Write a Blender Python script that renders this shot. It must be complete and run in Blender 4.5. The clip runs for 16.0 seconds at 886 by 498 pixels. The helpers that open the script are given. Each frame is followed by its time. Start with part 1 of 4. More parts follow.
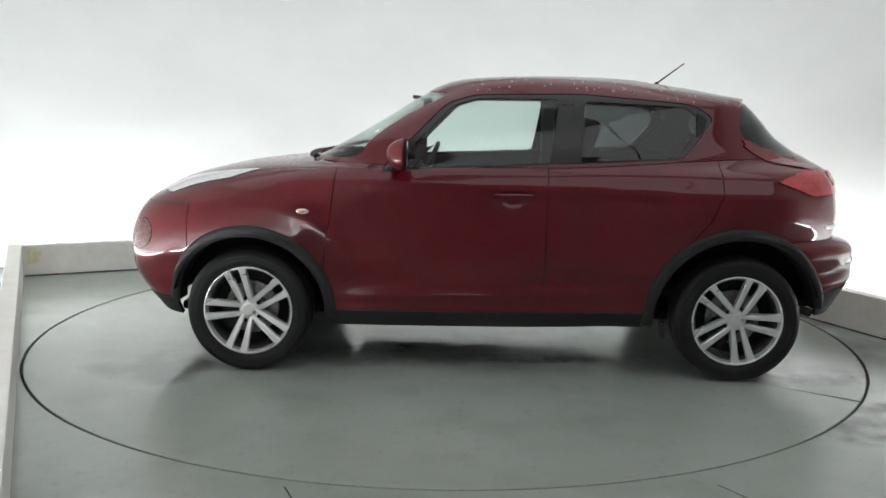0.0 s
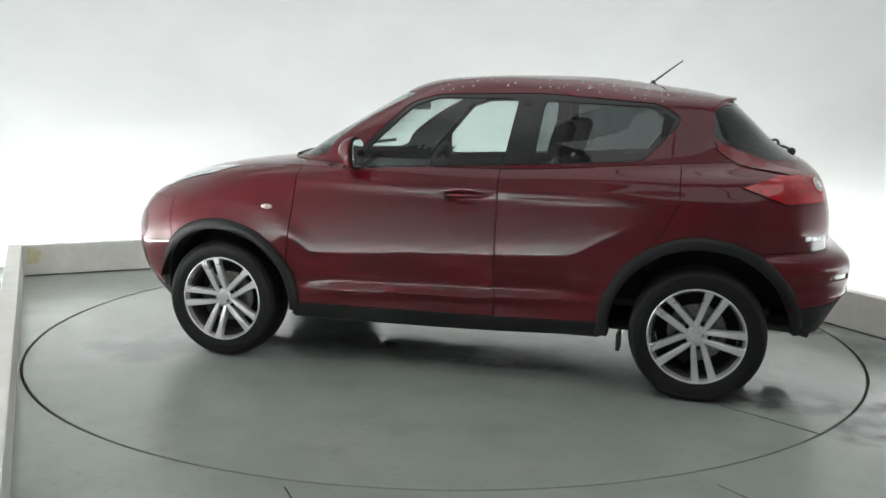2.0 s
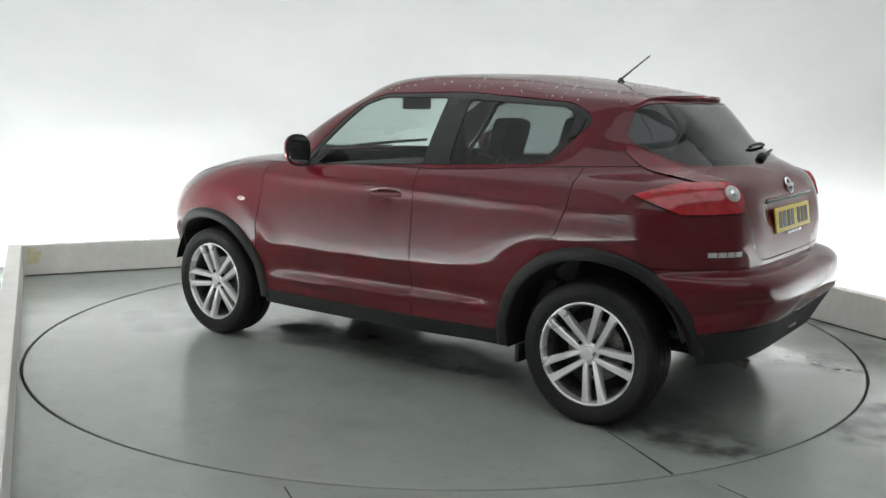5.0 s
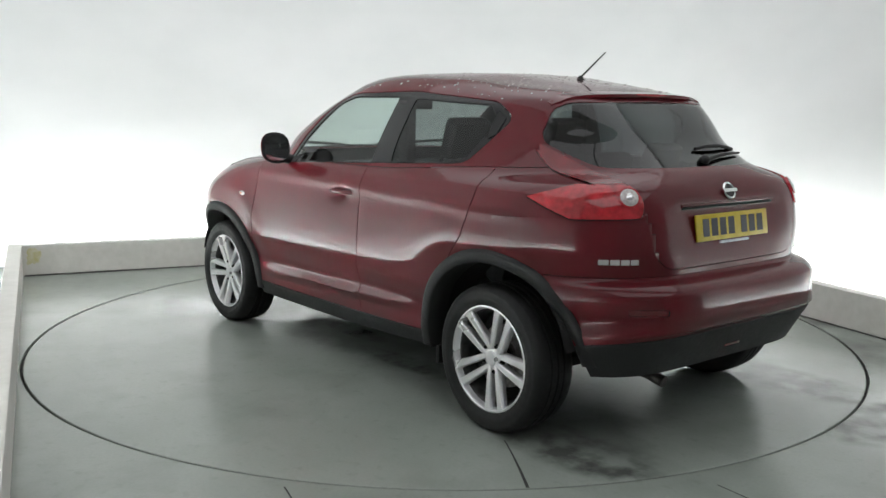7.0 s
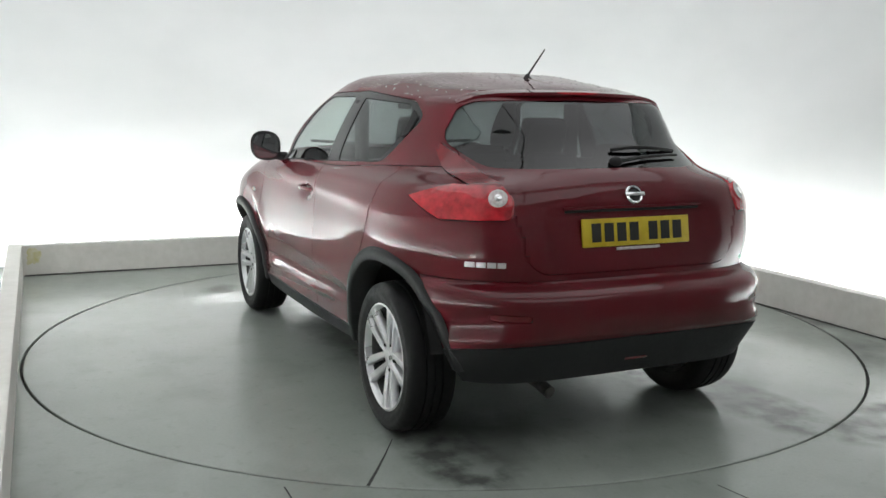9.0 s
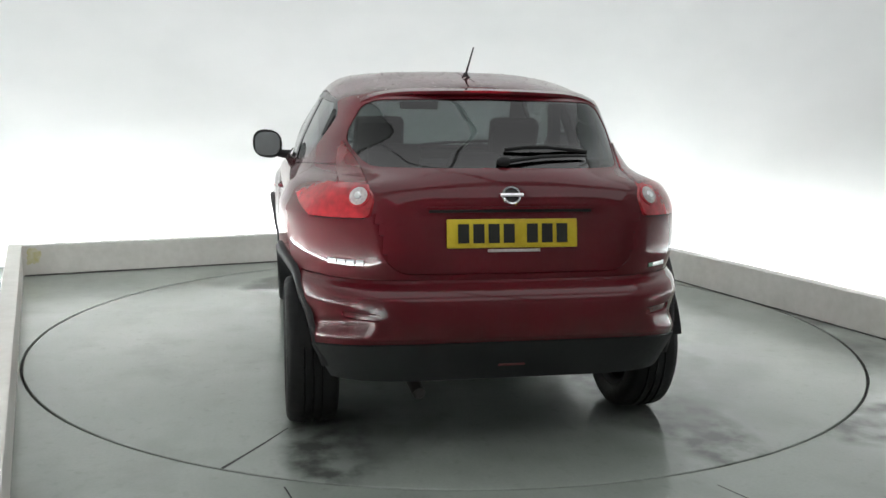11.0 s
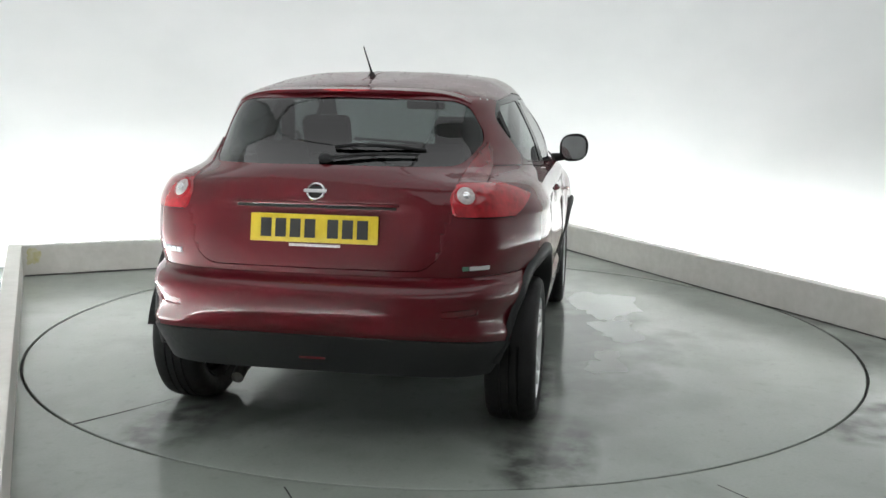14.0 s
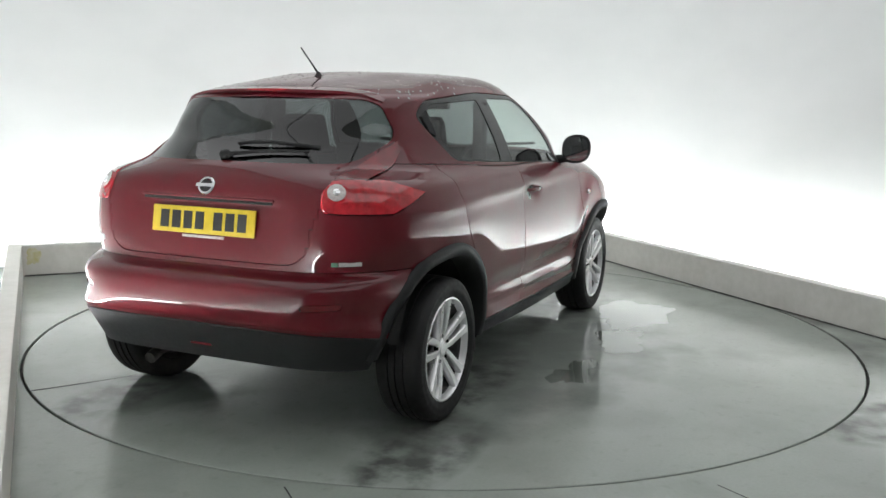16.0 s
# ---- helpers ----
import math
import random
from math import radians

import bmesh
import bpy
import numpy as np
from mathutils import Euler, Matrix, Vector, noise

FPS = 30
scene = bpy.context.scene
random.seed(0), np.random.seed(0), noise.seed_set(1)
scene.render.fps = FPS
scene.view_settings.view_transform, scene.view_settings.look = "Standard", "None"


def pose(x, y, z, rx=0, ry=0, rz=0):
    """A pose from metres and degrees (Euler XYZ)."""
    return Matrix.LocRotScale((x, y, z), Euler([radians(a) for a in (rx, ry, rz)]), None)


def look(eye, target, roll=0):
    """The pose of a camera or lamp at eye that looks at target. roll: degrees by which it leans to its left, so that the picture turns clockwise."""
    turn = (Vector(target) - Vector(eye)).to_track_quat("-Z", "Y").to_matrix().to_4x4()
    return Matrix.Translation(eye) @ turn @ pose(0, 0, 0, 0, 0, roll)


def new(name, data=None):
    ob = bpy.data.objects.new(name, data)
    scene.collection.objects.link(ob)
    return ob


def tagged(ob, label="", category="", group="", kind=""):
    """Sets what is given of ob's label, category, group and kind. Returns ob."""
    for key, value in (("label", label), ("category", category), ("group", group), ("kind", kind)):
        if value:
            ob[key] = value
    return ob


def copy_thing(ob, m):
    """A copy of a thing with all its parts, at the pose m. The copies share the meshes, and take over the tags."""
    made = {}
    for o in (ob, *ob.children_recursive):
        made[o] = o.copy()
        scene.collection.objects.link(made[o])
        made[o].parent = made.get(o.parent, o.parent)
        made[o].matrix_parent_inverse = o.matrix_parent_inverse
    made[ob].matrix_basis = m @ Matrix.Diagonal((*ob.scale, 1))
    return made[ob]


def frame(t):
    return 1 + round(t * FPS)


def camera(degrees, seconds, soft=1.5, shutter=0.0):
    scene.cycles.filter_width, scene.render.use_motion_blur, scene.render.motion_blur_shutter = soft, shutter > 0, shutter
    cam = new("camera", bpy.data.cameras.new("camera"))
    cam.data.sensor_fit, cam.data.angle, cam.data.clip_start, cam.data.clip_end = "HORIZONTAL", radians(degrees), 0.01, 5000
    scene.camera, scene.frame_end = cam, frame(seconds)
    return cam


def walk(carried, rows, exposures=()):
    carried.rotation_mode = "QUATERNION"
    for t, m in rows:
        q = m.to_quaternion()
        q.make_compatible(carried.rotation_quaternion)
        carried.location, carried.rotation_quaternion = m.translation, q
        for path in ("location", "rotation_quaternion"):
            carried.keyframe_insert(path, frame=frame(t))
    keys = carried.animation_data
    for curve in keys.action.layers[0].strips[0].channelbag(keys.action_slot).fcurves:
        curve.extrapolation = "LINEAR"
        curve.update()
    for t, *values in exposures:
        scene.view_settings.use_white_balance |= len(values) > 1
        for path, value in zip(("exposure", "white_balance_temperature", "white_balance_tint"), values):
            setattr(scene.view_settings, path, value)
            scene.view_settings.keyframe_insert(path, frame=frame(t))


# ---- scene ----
from mathutils.bvhtree import BVHTree

# ---------------------------------------------------------------- camera (stands still)
cam = camera(52.27, 16.0, soft=1.5)
EYE = Vector((0.0, -5.580, 1.398))
PAN, TILT, ROLL = 0.188, -9.059, 0.845
AIM = EYE + Vector((-math.sin(radians(PAN)) * math.cos(radians(TILT)),
                    math.cos(radians(PAN)) * math.cos(radians(TILT)), math.sin(radians(TILT))))
STAND = look(EYE, AIM, ROLL)
walk(cam, [(0.0, STAND), (16.0, STAND)])

# turntable: steady turn, degrees at the start and degrees a second
TURN0, RATE = 178.29, -7.004
CAR_OFF = Vector((-0.266, 0.161, 0.0))       # the car's middle on the turntable


def heading(t):
    return TURN0 + RATE * t


# ---------------------------------------------------------------- light
ROOM = 24.4                                   # the bay's turn on the plan, degrees
world = bpy.data.worlds.new("world")
scene.world = world
world.use_nodes = True
world.node_tree.nodes["Background"].inputs["Color"].default_value = (0.75, 0.8, 0.85, 1)
world.node_tree.nodes["Background"].inputs["Strength"].default_value = 0.05
scene.view_settings.exposure = 0.0


# ---------------------------------------------------------------- materials
def material(name, colour, rough=0.5, metal=0.0, coat=0.0, spec=0.5):
    m = bpy.data.materials.new(name)
    m.use_nodes = True
    b = m.node_tree.nodes["Principled BSDF"]
    b.inputs["Base Color"].default_value = (*colour, 1)
    b.inputs["Roughness"].default_value = rough
    b.inputs["Metallic"].default_value = metal
    b.inputs["Coat Weight"].default_value = coat
    b.inputs["Coat Roughness"].default_value = 0.04
    b.inputs["Specular IOR Level"].default_value = spec
    return m


def noisy(m, scale, low, high, rough=None, bump=0.0, detail=4.0, second=None, space="Object"):
    """Colour between two tones by noise at one or two scales, roughness with it, and a fine relief."""
    t = m.node_tree
    b = t.nodes["Principled BSDF"]
    co = t.nodes.new("ShaderNodeTexCoord")
    n = t.nodes.new("ShaderNodeTexNoise")
    n.inputs["Scale"].default_value, n.inputs["Detail"].default_value = scale, detail
    t.links.new(co.outputs[space], n.inputs["Vector"])
    fac = n.outputs["Fac"]
    if second:
        n2 = t.nodes.new("ShaderNodeTexNoise")
        n2.inputs["Scale"].default_value, n2.inputs["Detail"].default_value = second, 3.0
        t.links.new(co.outputs[space], n2.inputs["Vector"])
        mx = t.nodes.new("ShaderNodeMath")
        mx.operation = "ADD"
        t.links.new(fac, mx.inputs[0])
        t.links.new(n2.outputs["Fac"], mx.inputs[1])
        hf = t.nodes.new("ShaderNodeMath")
        hf.operation, hf.inputs[1].default_value = "MULTIPLY", 0.5
        t.links.new(mx.outputs[0], hf.inputs[0])
        fac = hf.outputs[0]
    r = t.nodes.new("ShaderNodeValToRGB")
    r.color_ramp.elements[0].position, r.color_ramp.elements[1].position = 0.35, 0.65
    r.color_ramp.elements[0].color, r.color_ramp.elements[1].color = (*low, 1), (*high, 1)
    t.links.new(fac, r.inputs["Fac"])
    t.links.new(r.outputs["Color"], b.inputs["Base Color"])
    if rough:
        mr = t.nodes.new("ShaderNodeMapRange")
        mr.inputs["From Min"].default_value, mr.inputs["From Max"].default_value = 0.35, 0.65
        mr.inputs["To Min"].default_value, mr.inputs["To Max"].default_value = rough
        t.links.new(fac, mr.inputs["Value"])
        t.links.new(mr.outputs["Result"], b.inputs["Roughness"])
    if bump:
        bp = t.nodes.new("ShaderNodeBump")
        bp.inputs["Strength"].default_value, bp.inputs["Distance"].default_value = bump, 0.004
        t.links.new(n.outputs["Fac"], bp.inputs["Height"])
        t.links.new(bp.outputs["Normal"], b.inputs["Normal"])
    return m


def glass(name, tint, rough=0.0):
    """A thin pane: clear to its tint, with mirror gloss by the glass's own reflectance."""
    m = bpy.data.materials.new(name)
    m.use_nodes = True
    t = m.node_tree
    t.nodes.remove(t.nodes["Principled BSDF"])
    tr, gl = t.nodes.new("ShaderNodeBsdfTransparent"), t.nodes.new("ShaderNodeBsdfGlossy")
    tr.inputs["Color"].default_value = (*tint, 1)
    gl.inputs["Roughness"].default_value = rough
    lw, mx = t.nodes.new("ShaderNodeLayerWeight"), t.nodes.new("ShaderNodeMixShader")
    lw.inputs["Blend"].default_value = 0.5
    pw, ml = t.nodes.new("ShaderNodeMath"), t.nodes.new("ShaderNodeMath")
    pw.operation, pw.inputs[1].default_value = "POWER", 4.0
    ml.operation, ml.inputs[1].default_value, ml.inputs[2].default_value = "MULTIPLY_ADD", 0.9, 0.055
    t.links.new(lw.outputs["Facing"], pw.inputs[0])
    t.links.new(pw.outputs[0], ml.inputs[0])
    t.links.new(ml.outputs[0], mx.inputs["Fac"])
    t.links.new(tr.outputs["BSDF"], mx.inputs[1])
    t.links.new(gl.outputs["BSDF"], mx.inputs[2])
    t.links.new(mx.outputs["Shader"], t.nodes["Material Output"].inputs["Surface"])
    return m


def glowing(name, colour, strength):
    m = bpy.data.materials.new(name)
    m.use_nodes = True
    t = m.node_tree
    t.nodes.remove(t.nodes["Principled BSDF"])
    e = t.nodes.new("ShaderNodeEmission")
    e.inputs["Color"].default_value, e.inputs["Strength"].default_value = (*colour, 1), strength
    t.links.new(e.outputs["Emission"], t.nodes["Material Output"].inputs["Surface"])
    return m


PAINT = noisy(material("red_paint", (0.10, 0.004, 0.010), 0.45, 0.0, 0.82, 0.06), 900, (0.080, 0.0032, 0.0072), (0.106, 0.0044, 0.0098), (0.42, 0.5), second=3)
PLASTIC = noisy(material("black_plastic", (0.014, 0.014, 0.015), 0.6, spec=0.35), 60, (0.010, 0.0105, 0.011), (0.017, 0.0175, 0.018), (0.5, 0.68), 0.15, second=4)
LINER = material("dark_liner", (0.006, 0.006, 0.006), 0.9)
TRIM = material("gloss_black_trim", (0.01, 0.01, 0.011), 0.25)
RUBBER = noisy(material("tyre_rubber", (0.008, 0.008, 0.008), 0.65, spec=0.3), 40, (0.006, 0.006, 0.0065), (0.011, 0.011, 0.011), (0.5, 0.75), 0.2, second=5)
ALLOY = noisy(material("silver_alloy", (0.8, 0.8, 0.81), 0.3, 0.70, 0.3), 7, (0.74, 0.74, 0.75), (0.86, 0.86, 0.87), (0.27, 0.34))
STEEL = noisy(material("brake_steel", (0.3, 0.29, 0.28), 0.4, 0.9), 50, (0.2, 0.19, 0.18), (0.36, 0.35, 0.34), (0.3, 0.5))
CHROME = material("chrome", (0.85, 0.85, 0.86), 0.08, 1.0)
CLEAR = glass("clear_glass", (0.72, 0.80, 0.77))
TINTED = glass("tinted_glass", (0.22, 0.245, 0.245))
PRIVACY = glass("privacy_glass", (0.095, 0.108, 0.110))
RED_LENS = noisy(material("red_lens", (0.5, 0.010, 0.014), 0.12, 0.0, 0.7), 14, (0.24, 0.003, 0.008), (0.50, 0.009, 0.018), second=40)
DEEP_LENS = noisy(material("deep_red_lens", (0.2, 0.004, 0.008), 0.2, 0.0, 0.3), 14, (0.10, 0.002, 0.005), (0.19, 0.004, 0.009), second=5)
WHITE_LENS = noisy(material("clear_lens", (0.55, 0.5, 0.49), 0.15, 0.0, 1.0), 80, (0.42, 0.36, 0.35), (0.6, 0.56, 0.55))
REFLECTOR = noisy(material("red_reflector", (0.22, 0.008, 0.012), 0.15, 0.0, 0.8), 300, (0.085, 0.004, 0.007), (0.14, 0.006, 0.01))
DARK_LENS = noisy(material("dark_lens", (0.09, 0.03, 0.03), 0.25, 0.0, 0.0, 0.3), 60, (0.05, 0.02, 0.02), (0.14, 0.05, 0.05))
LAMP_LENS = noisy(material("headlamp_lens", (0.85, 0.86, 0.87), 0.1, 0.3, 1.0), 40, (0.75, 0.77, 0.78), (0.9, 0.91, 0.92))
YELLOW = noisy(material("yellow_reflective_sheet", (0.56, 0.42, 0.02), 0.35), 25, (0.52, 0.38, 0.015), (0.60, 0.455, 0.03))
BLACK_INK = material("black_ink", (0.012, 0.012, 0.012), 0.4)
CLOTH = noisy(material("seat_cloth", (0.03, 0.031, 0.033), 0.95), 45, (0.024, 0.025, 0.027), (0.038, 0.039, 0.041))
CABIN = noisy(material("cabin_plastic", (0.03, 0.03, 0.031), 0.7), 120, (0.022, 0.022, 0.023), (0.04, 0.04, 0.041), (0.6, 0.8))
HEADLINER = noisy(material("headliner", (0.4, 0.4, 0.39), 0.95), 300, (0.36, 0.36, 0.35), (0.44, 0.44, 0.43))
MIRROR = material("mirror_glass", (0.8, 0.82, 0.83), 0.02, 1.0)
WALL = noisy(material("white_wall_paint", (0.74, 0.76, 0.755), 0.75), 1.2, (0.71, 0.73, 0.725), (0.77, 0.785, 0.78), (0.65, 0.85), 0.05, second=14, space="Generated")
KERB = noisy(material("cream_kerb_paint", (0.76, 0.745, 0.70), 0.6), 4, (0.70, 0.69, 0.64), (0.80, 0.785, 0.745), (0.5, 0.7), 0.1, second=18)
TUBE = glowing("fluorescent_tube", (0.985, 1.0, 1.01), 93.0)
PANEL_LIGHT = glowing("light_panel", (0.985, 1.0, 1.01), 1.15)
CEIL = noisy(material("ceiling_paint", (0.55, 0.55, 0.54), 0.9), 3, (0.5, 0.5, 0.49), (0.6, 0.6, 0.59))
HALL = noisy(material("hall_wall_paint", (0.4, 0.4, 0.4), 0.8), 2, (0.34, 0.34, 0.34), (0.44, 0.44, 0.44))


# ---------------------------------------------------------------- helpers for meshes
def mesh_of(name, bm, smooth=35):
    me = bpy.data.meshes.new(name)
    bm.normal_update()
    bm.to_mesh(me)
    bm.free()
    if smooth:
        me.shade_smooth()
        me.set_sharp_from_angle(angle=radians(smooth))
    return me


def part(name, bm, mat, parent=None, label="", smooth=35):
    """Links a bmesh as one mesh object under a thing or under a part."""
    ob = new(name, mesh_of(name, bm, smooth))
    ob.data.materials.append(mat)
    if parent:
        ob.parent = parent
    return tagged(ob, label)


def box(lo, hi, bevel=0.0, segments=2, bm=None, m=None):
    bm = bm or bmesh.new()
    c, d = (Vector(lo) + Vector(hi)) / 2, Vector(hi) - Vector(lo)
    got = bmesh.ops.create_cube(bm, size=1.0, matrix=(m or Matrix()) @ Matrix.Translation(c) @ Matrix.Diagonal((*d, 1)))
    if bevel:
        edges = list({e for v in got["verts"] for e in v.link_edges})
        bmesh.ops.bevel(bm, geom=edges, offset=bevel, segments=segments, affect="EDGES", profile=0.6)
    return bm


def revolved(profile, steps=48, closed=False, axis="y", bm=None):
    """A ring or disc: (radius, along) points turned about the axis."""
    bm = bm or bmesh.new()
    rows = []
    for i in range(steps):
        a = 2 * math.pi * i / steps
        rows.append([bm.verts.new((r * math.cos(a), s, r * math.sin(a)) if axis == "y" else (r * math.cos(a), r * math.sin(a), s)) for r, s in profile])
    n = len(profile)
    for i in range(steps):
        p, q = rows[i], rows[(i + 1) % steps]
        for k in range(n if closed else n - 1):
            bm.faces.new((p[k], p[(k + 1) % n], q[(k + 1) % n], q[k]))
    bmesh.ops.remove_doubles(bm, verts=bm.verts, dist=1e-5)
    bmesh.ops.recalc_face_normals(bm, faces=bm.faces)
    return bm


def tube(points, radius, sides=8, bm=None, taper=1.0):
    """A round bar along a line of points."""
    bm = bm or bmesh.new()
    pts = [Vector(p) for p in points]
    rings = []
    for i, p in enumerate(pts):
        d = (pts[min(i + 1, len(pts) - 1)] - pts[max(i - 1, 0)]).normalized()
        u = d.cross(Vector((0, 0, 1)) if abs(d.z) < 0.9 else Vector((1, 0, 0))).normalized()
        v = d.cross(u)
        r = radius * (1 + (taper - 1) * i / (len(pts) - 1))
        rings.append([bm.verts.new(p + r * (math.cos(a) * u + math.sin(a) * v)) for a in [2 * math.pi * k / sides for k in range(sides)]])
    for p, q in zip(rings, rings[1:]):
        for k in range(sides):
            bm.faces.new((p[k], p[(k + 1) % sides], q[(k + 1) % sides], q[k]))
    bm.faces.new(rings[0])
    bm.faces.new(rings[-1])
    bmesh.ops.recalc_face_normals(bm, faces=bm.faces)
    return bm


def prism(outline, lo, hi, axis="z", bevel=0.0):
    """A flat outline given depth along an axis."""
    bm = bmesh.new()
    put = {"z": lambda a, b, c: (a, b, c), "y": lambda a, b, c: (a, c, b), "x": lambda a, b, c: (c, a, b)}[axis]
    low, top = [bm.verts.new(put(a, b, lo)) for a, b in outline], [bm.verts.new(put(a, b, hi)) for a, b in outline]
    n = len(outline)
    bm.faces.new(low)
    bm.faces.new(top)
    for k in range(n):
        bm.faces.new((low[k], low[(k + 1) % n], top[(k + 1) % n], top[k]))
    bmesh.ops.recalc_face_normals(bm, faces=bm.faces)
    if bevel:
        bmesh.ops.bevel(bm, geom=list(bm.edges), offset=bevel, segments=2, affect="EDGES")
    return bm


def mirrored(bm):
    out = bm.copy()
    for v in out.verts:
        v.co.y = -v.co.y
    bmesh.ops.reverse_faces(out, faces=out.faces)
    return out


# ---------------------------------------------------------------- the bay: floor, kerbs, curved white wall, ceiling
RT = Matrix.Rotation(radians(ROOM), 4, "Z")
LEFT, RIGHT, BACK, KERB_H, KERB_T = -2.455, 2.440, 2.735, 0.246, 0.10
R_TABLE = 2.432


def floor_material(name, dark_marks, wet=()):
    """Worn grey-green floor paint with dark stains and patches (x, y, rx, ry) and wet films (x, y, rx, ry, dry, wet) of
    their own shape.
    """
    m = material(name, (0.3, 0.32, 0.3), 0.3)
    t = m.node_tree
    b = t.nodes["Principled BSDF"]
    co = t.nodes.new("ShaderNodeTexCoord")

    def noise_of(scale, detail=4.0):
        n = t.nodes.new("ShaderNodeTexNoise")
        n.inputs["Scale"].default_value, n.inputs["Detail"].default_value = scale, detail
        t.links.new(co.outputs["Object"], n.inputs["Vector"])
        return n.outputs["Fac"]

    def span(fac, lo, hi, a, c):
        n = t.nodes.new("ShaderNodeMapRange")
        for key, v in (("From Min", lo), ("From Max", hi), ("To Min", a), ("To Max", c)):
            n.inputs[key].default_value = v
        t.links.new(fac, n.inputs["Value"])
        return n.outputs["Result"]

    def mix(fac, a, c):
        n = t.nodes.new("ShaderNodeMixRGB")
        t.links.new(fac, n.inputs[0])
        for k, v in ((1, a), (2, c)):
            if isinstance(v, tuple):
                n.inputs[k].default_value = (*v, 1)
            else:
                t.links.new(v, n.inputs[k])
        return n.outputs[0]

    def times(x, y):
        n = t.nodes.new("ShaderNodeMath")
        n.operation = "MULTIPLY"
        t.links.new(x, n.inputs[0])
        t.links.new(y, n.inputs[1])
        return n.outputs[0]

    colour = mix(span(noise_of(0.9, 3), 0.35, 0.65, 0, 1), (0.285, 0.315, 0.285), (0.335, 0.366, 0.334))
    colour = mix(span(noise_of(70, 2), 0.35, 0.75, 0, 0.16), colour, (0.20, 0.22, 0.205))
    colour = mix(span(noise_of(2.2, 7), 0.50, 0.78, 0, 0.5), colour, (0.185, 0.20, 0.182))
    colour = mix(span(noise_of(17, 6), 0.58, 0.80, 0, 0.28), colour, (0.15, 0.16, 0.147))
    blotch = noise_of(7, 6)
    for x, y, rx, ry in dark_marks:
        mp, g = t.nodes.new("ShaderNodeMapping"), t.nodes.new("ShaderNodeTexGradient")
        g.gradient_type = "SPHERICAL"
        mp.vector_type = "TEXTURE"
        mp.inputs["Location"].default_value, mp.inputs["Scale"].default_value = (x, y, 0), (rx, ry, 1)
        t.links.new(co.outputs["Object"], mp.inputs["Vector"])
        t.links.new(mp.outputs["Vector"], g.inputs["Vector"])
        colour = mix(times(span(g.outputs["Fac"], 0.0, 0.35, 0, 1), span(blotch, 0.40, 0.62, 0.1, 0.8)), colour, (0.05, 0.052, 0.048))
    # wet films: darker, and as smooth as water
    damp = None
    for x, y, rx, ry, lo, hi in wet:
        mp, g = t.nodes.new("ShaderNodeMapping"), t.nodes.new("ShaderNodeTexGradient")
        g.gradient_type, mp.vector_type = "SPHERICAL", "TEXTURE"
        mp.inputs["Location"].default_value, mp.inputs["Scale"].default_value = (x, y, 0), (rx, ry, 1)
        t.links.new(co.outputs["Object"], mp.inputs["Vector"])
        t.links.new(mp.outputs["Vector"], g.inputs["Vector"])
        edge = t.nodes.new("ShaderNodeMath")
        edge.operation, edge.inputs[1].default_value = "MULTIPLY_ADD", 1.3
        t.links.new(noise_of(2.6, 5), edge.inputs[0])
        t.links.new(g.outputs["Fac"], edge.inputs[2])
        film = span(edge.outputs[0], lo, hi, 0, 1)
        if damp is None:
            damp = film
        else:
            top = t.nodes.new("ShaderNodeMath")
            top.operation = "MAXIMUM"
            t.links.new(damp, top.inputs[0])
            t.links.new(film, top.inputs[1])
            damp = top.outputs[0]
    dull = span(noise_of(5, 5), 0.35, 0.7, 0.20, 0.27)
    if damp is None:
        t.links.new(dull, b.inputs["Roughness"])
    else:
        colour = mix(span(damp, 0, 1, 0, 0.58), colour, (0.115, 0.122, 0.112))
        t.links.new(mix(damp, dull, (0.055, 0.055, 0.055)), b.inputs["Roughness"])
    t.links.new(colour, b.inputs["Base Color"])
    bp = t.nodes.new("ShaderNodeBump")
    bp.inputs["Strength"].default_value, bp.inputs["Distance"].default_value = 0.05, 0.002
    t.links.new(noise_of(90, 2), bp.inputs["Height"])
    t.links.new(bp.outputs["Normal"], b.inputs["Normal"])
    return m


FLOOR = floor_material("painted_floor", [(2.0, -1.75, 0.55, 0.22), (2.35, -1.45, 0.5, 0.14), (0.4, -2.60, 0.35, 0.10)],
                       [(2.2, 0.1, 0.8, 2.2, 1.12, 1.4)])
# two stained tyre tracks behind the wheels, three dark patches under the car
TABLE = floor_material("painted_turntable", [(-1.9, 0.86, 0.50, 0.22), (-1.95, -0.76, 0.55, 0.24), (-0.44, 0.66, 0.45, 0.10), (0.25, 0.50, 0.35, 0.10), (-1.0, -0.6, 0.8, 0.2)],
                       [(-0.2, -0.75, 2.2, 1.10, 1.00, 1.36), (-1.75, -0.75, 0.60, 0.50, 1.02, 1.35), (-1.75, 0.70, 0.65, 0.60, 1.02, 1.36), (1.5, 1.0, 0.6, 0.5, 1.08, 1.35), (0.1, 0.55, 1.6, 0.50, 0.98, 1.34)])
PUDDLE = glass("standing_water", (0.80, 0.82, 0.80))


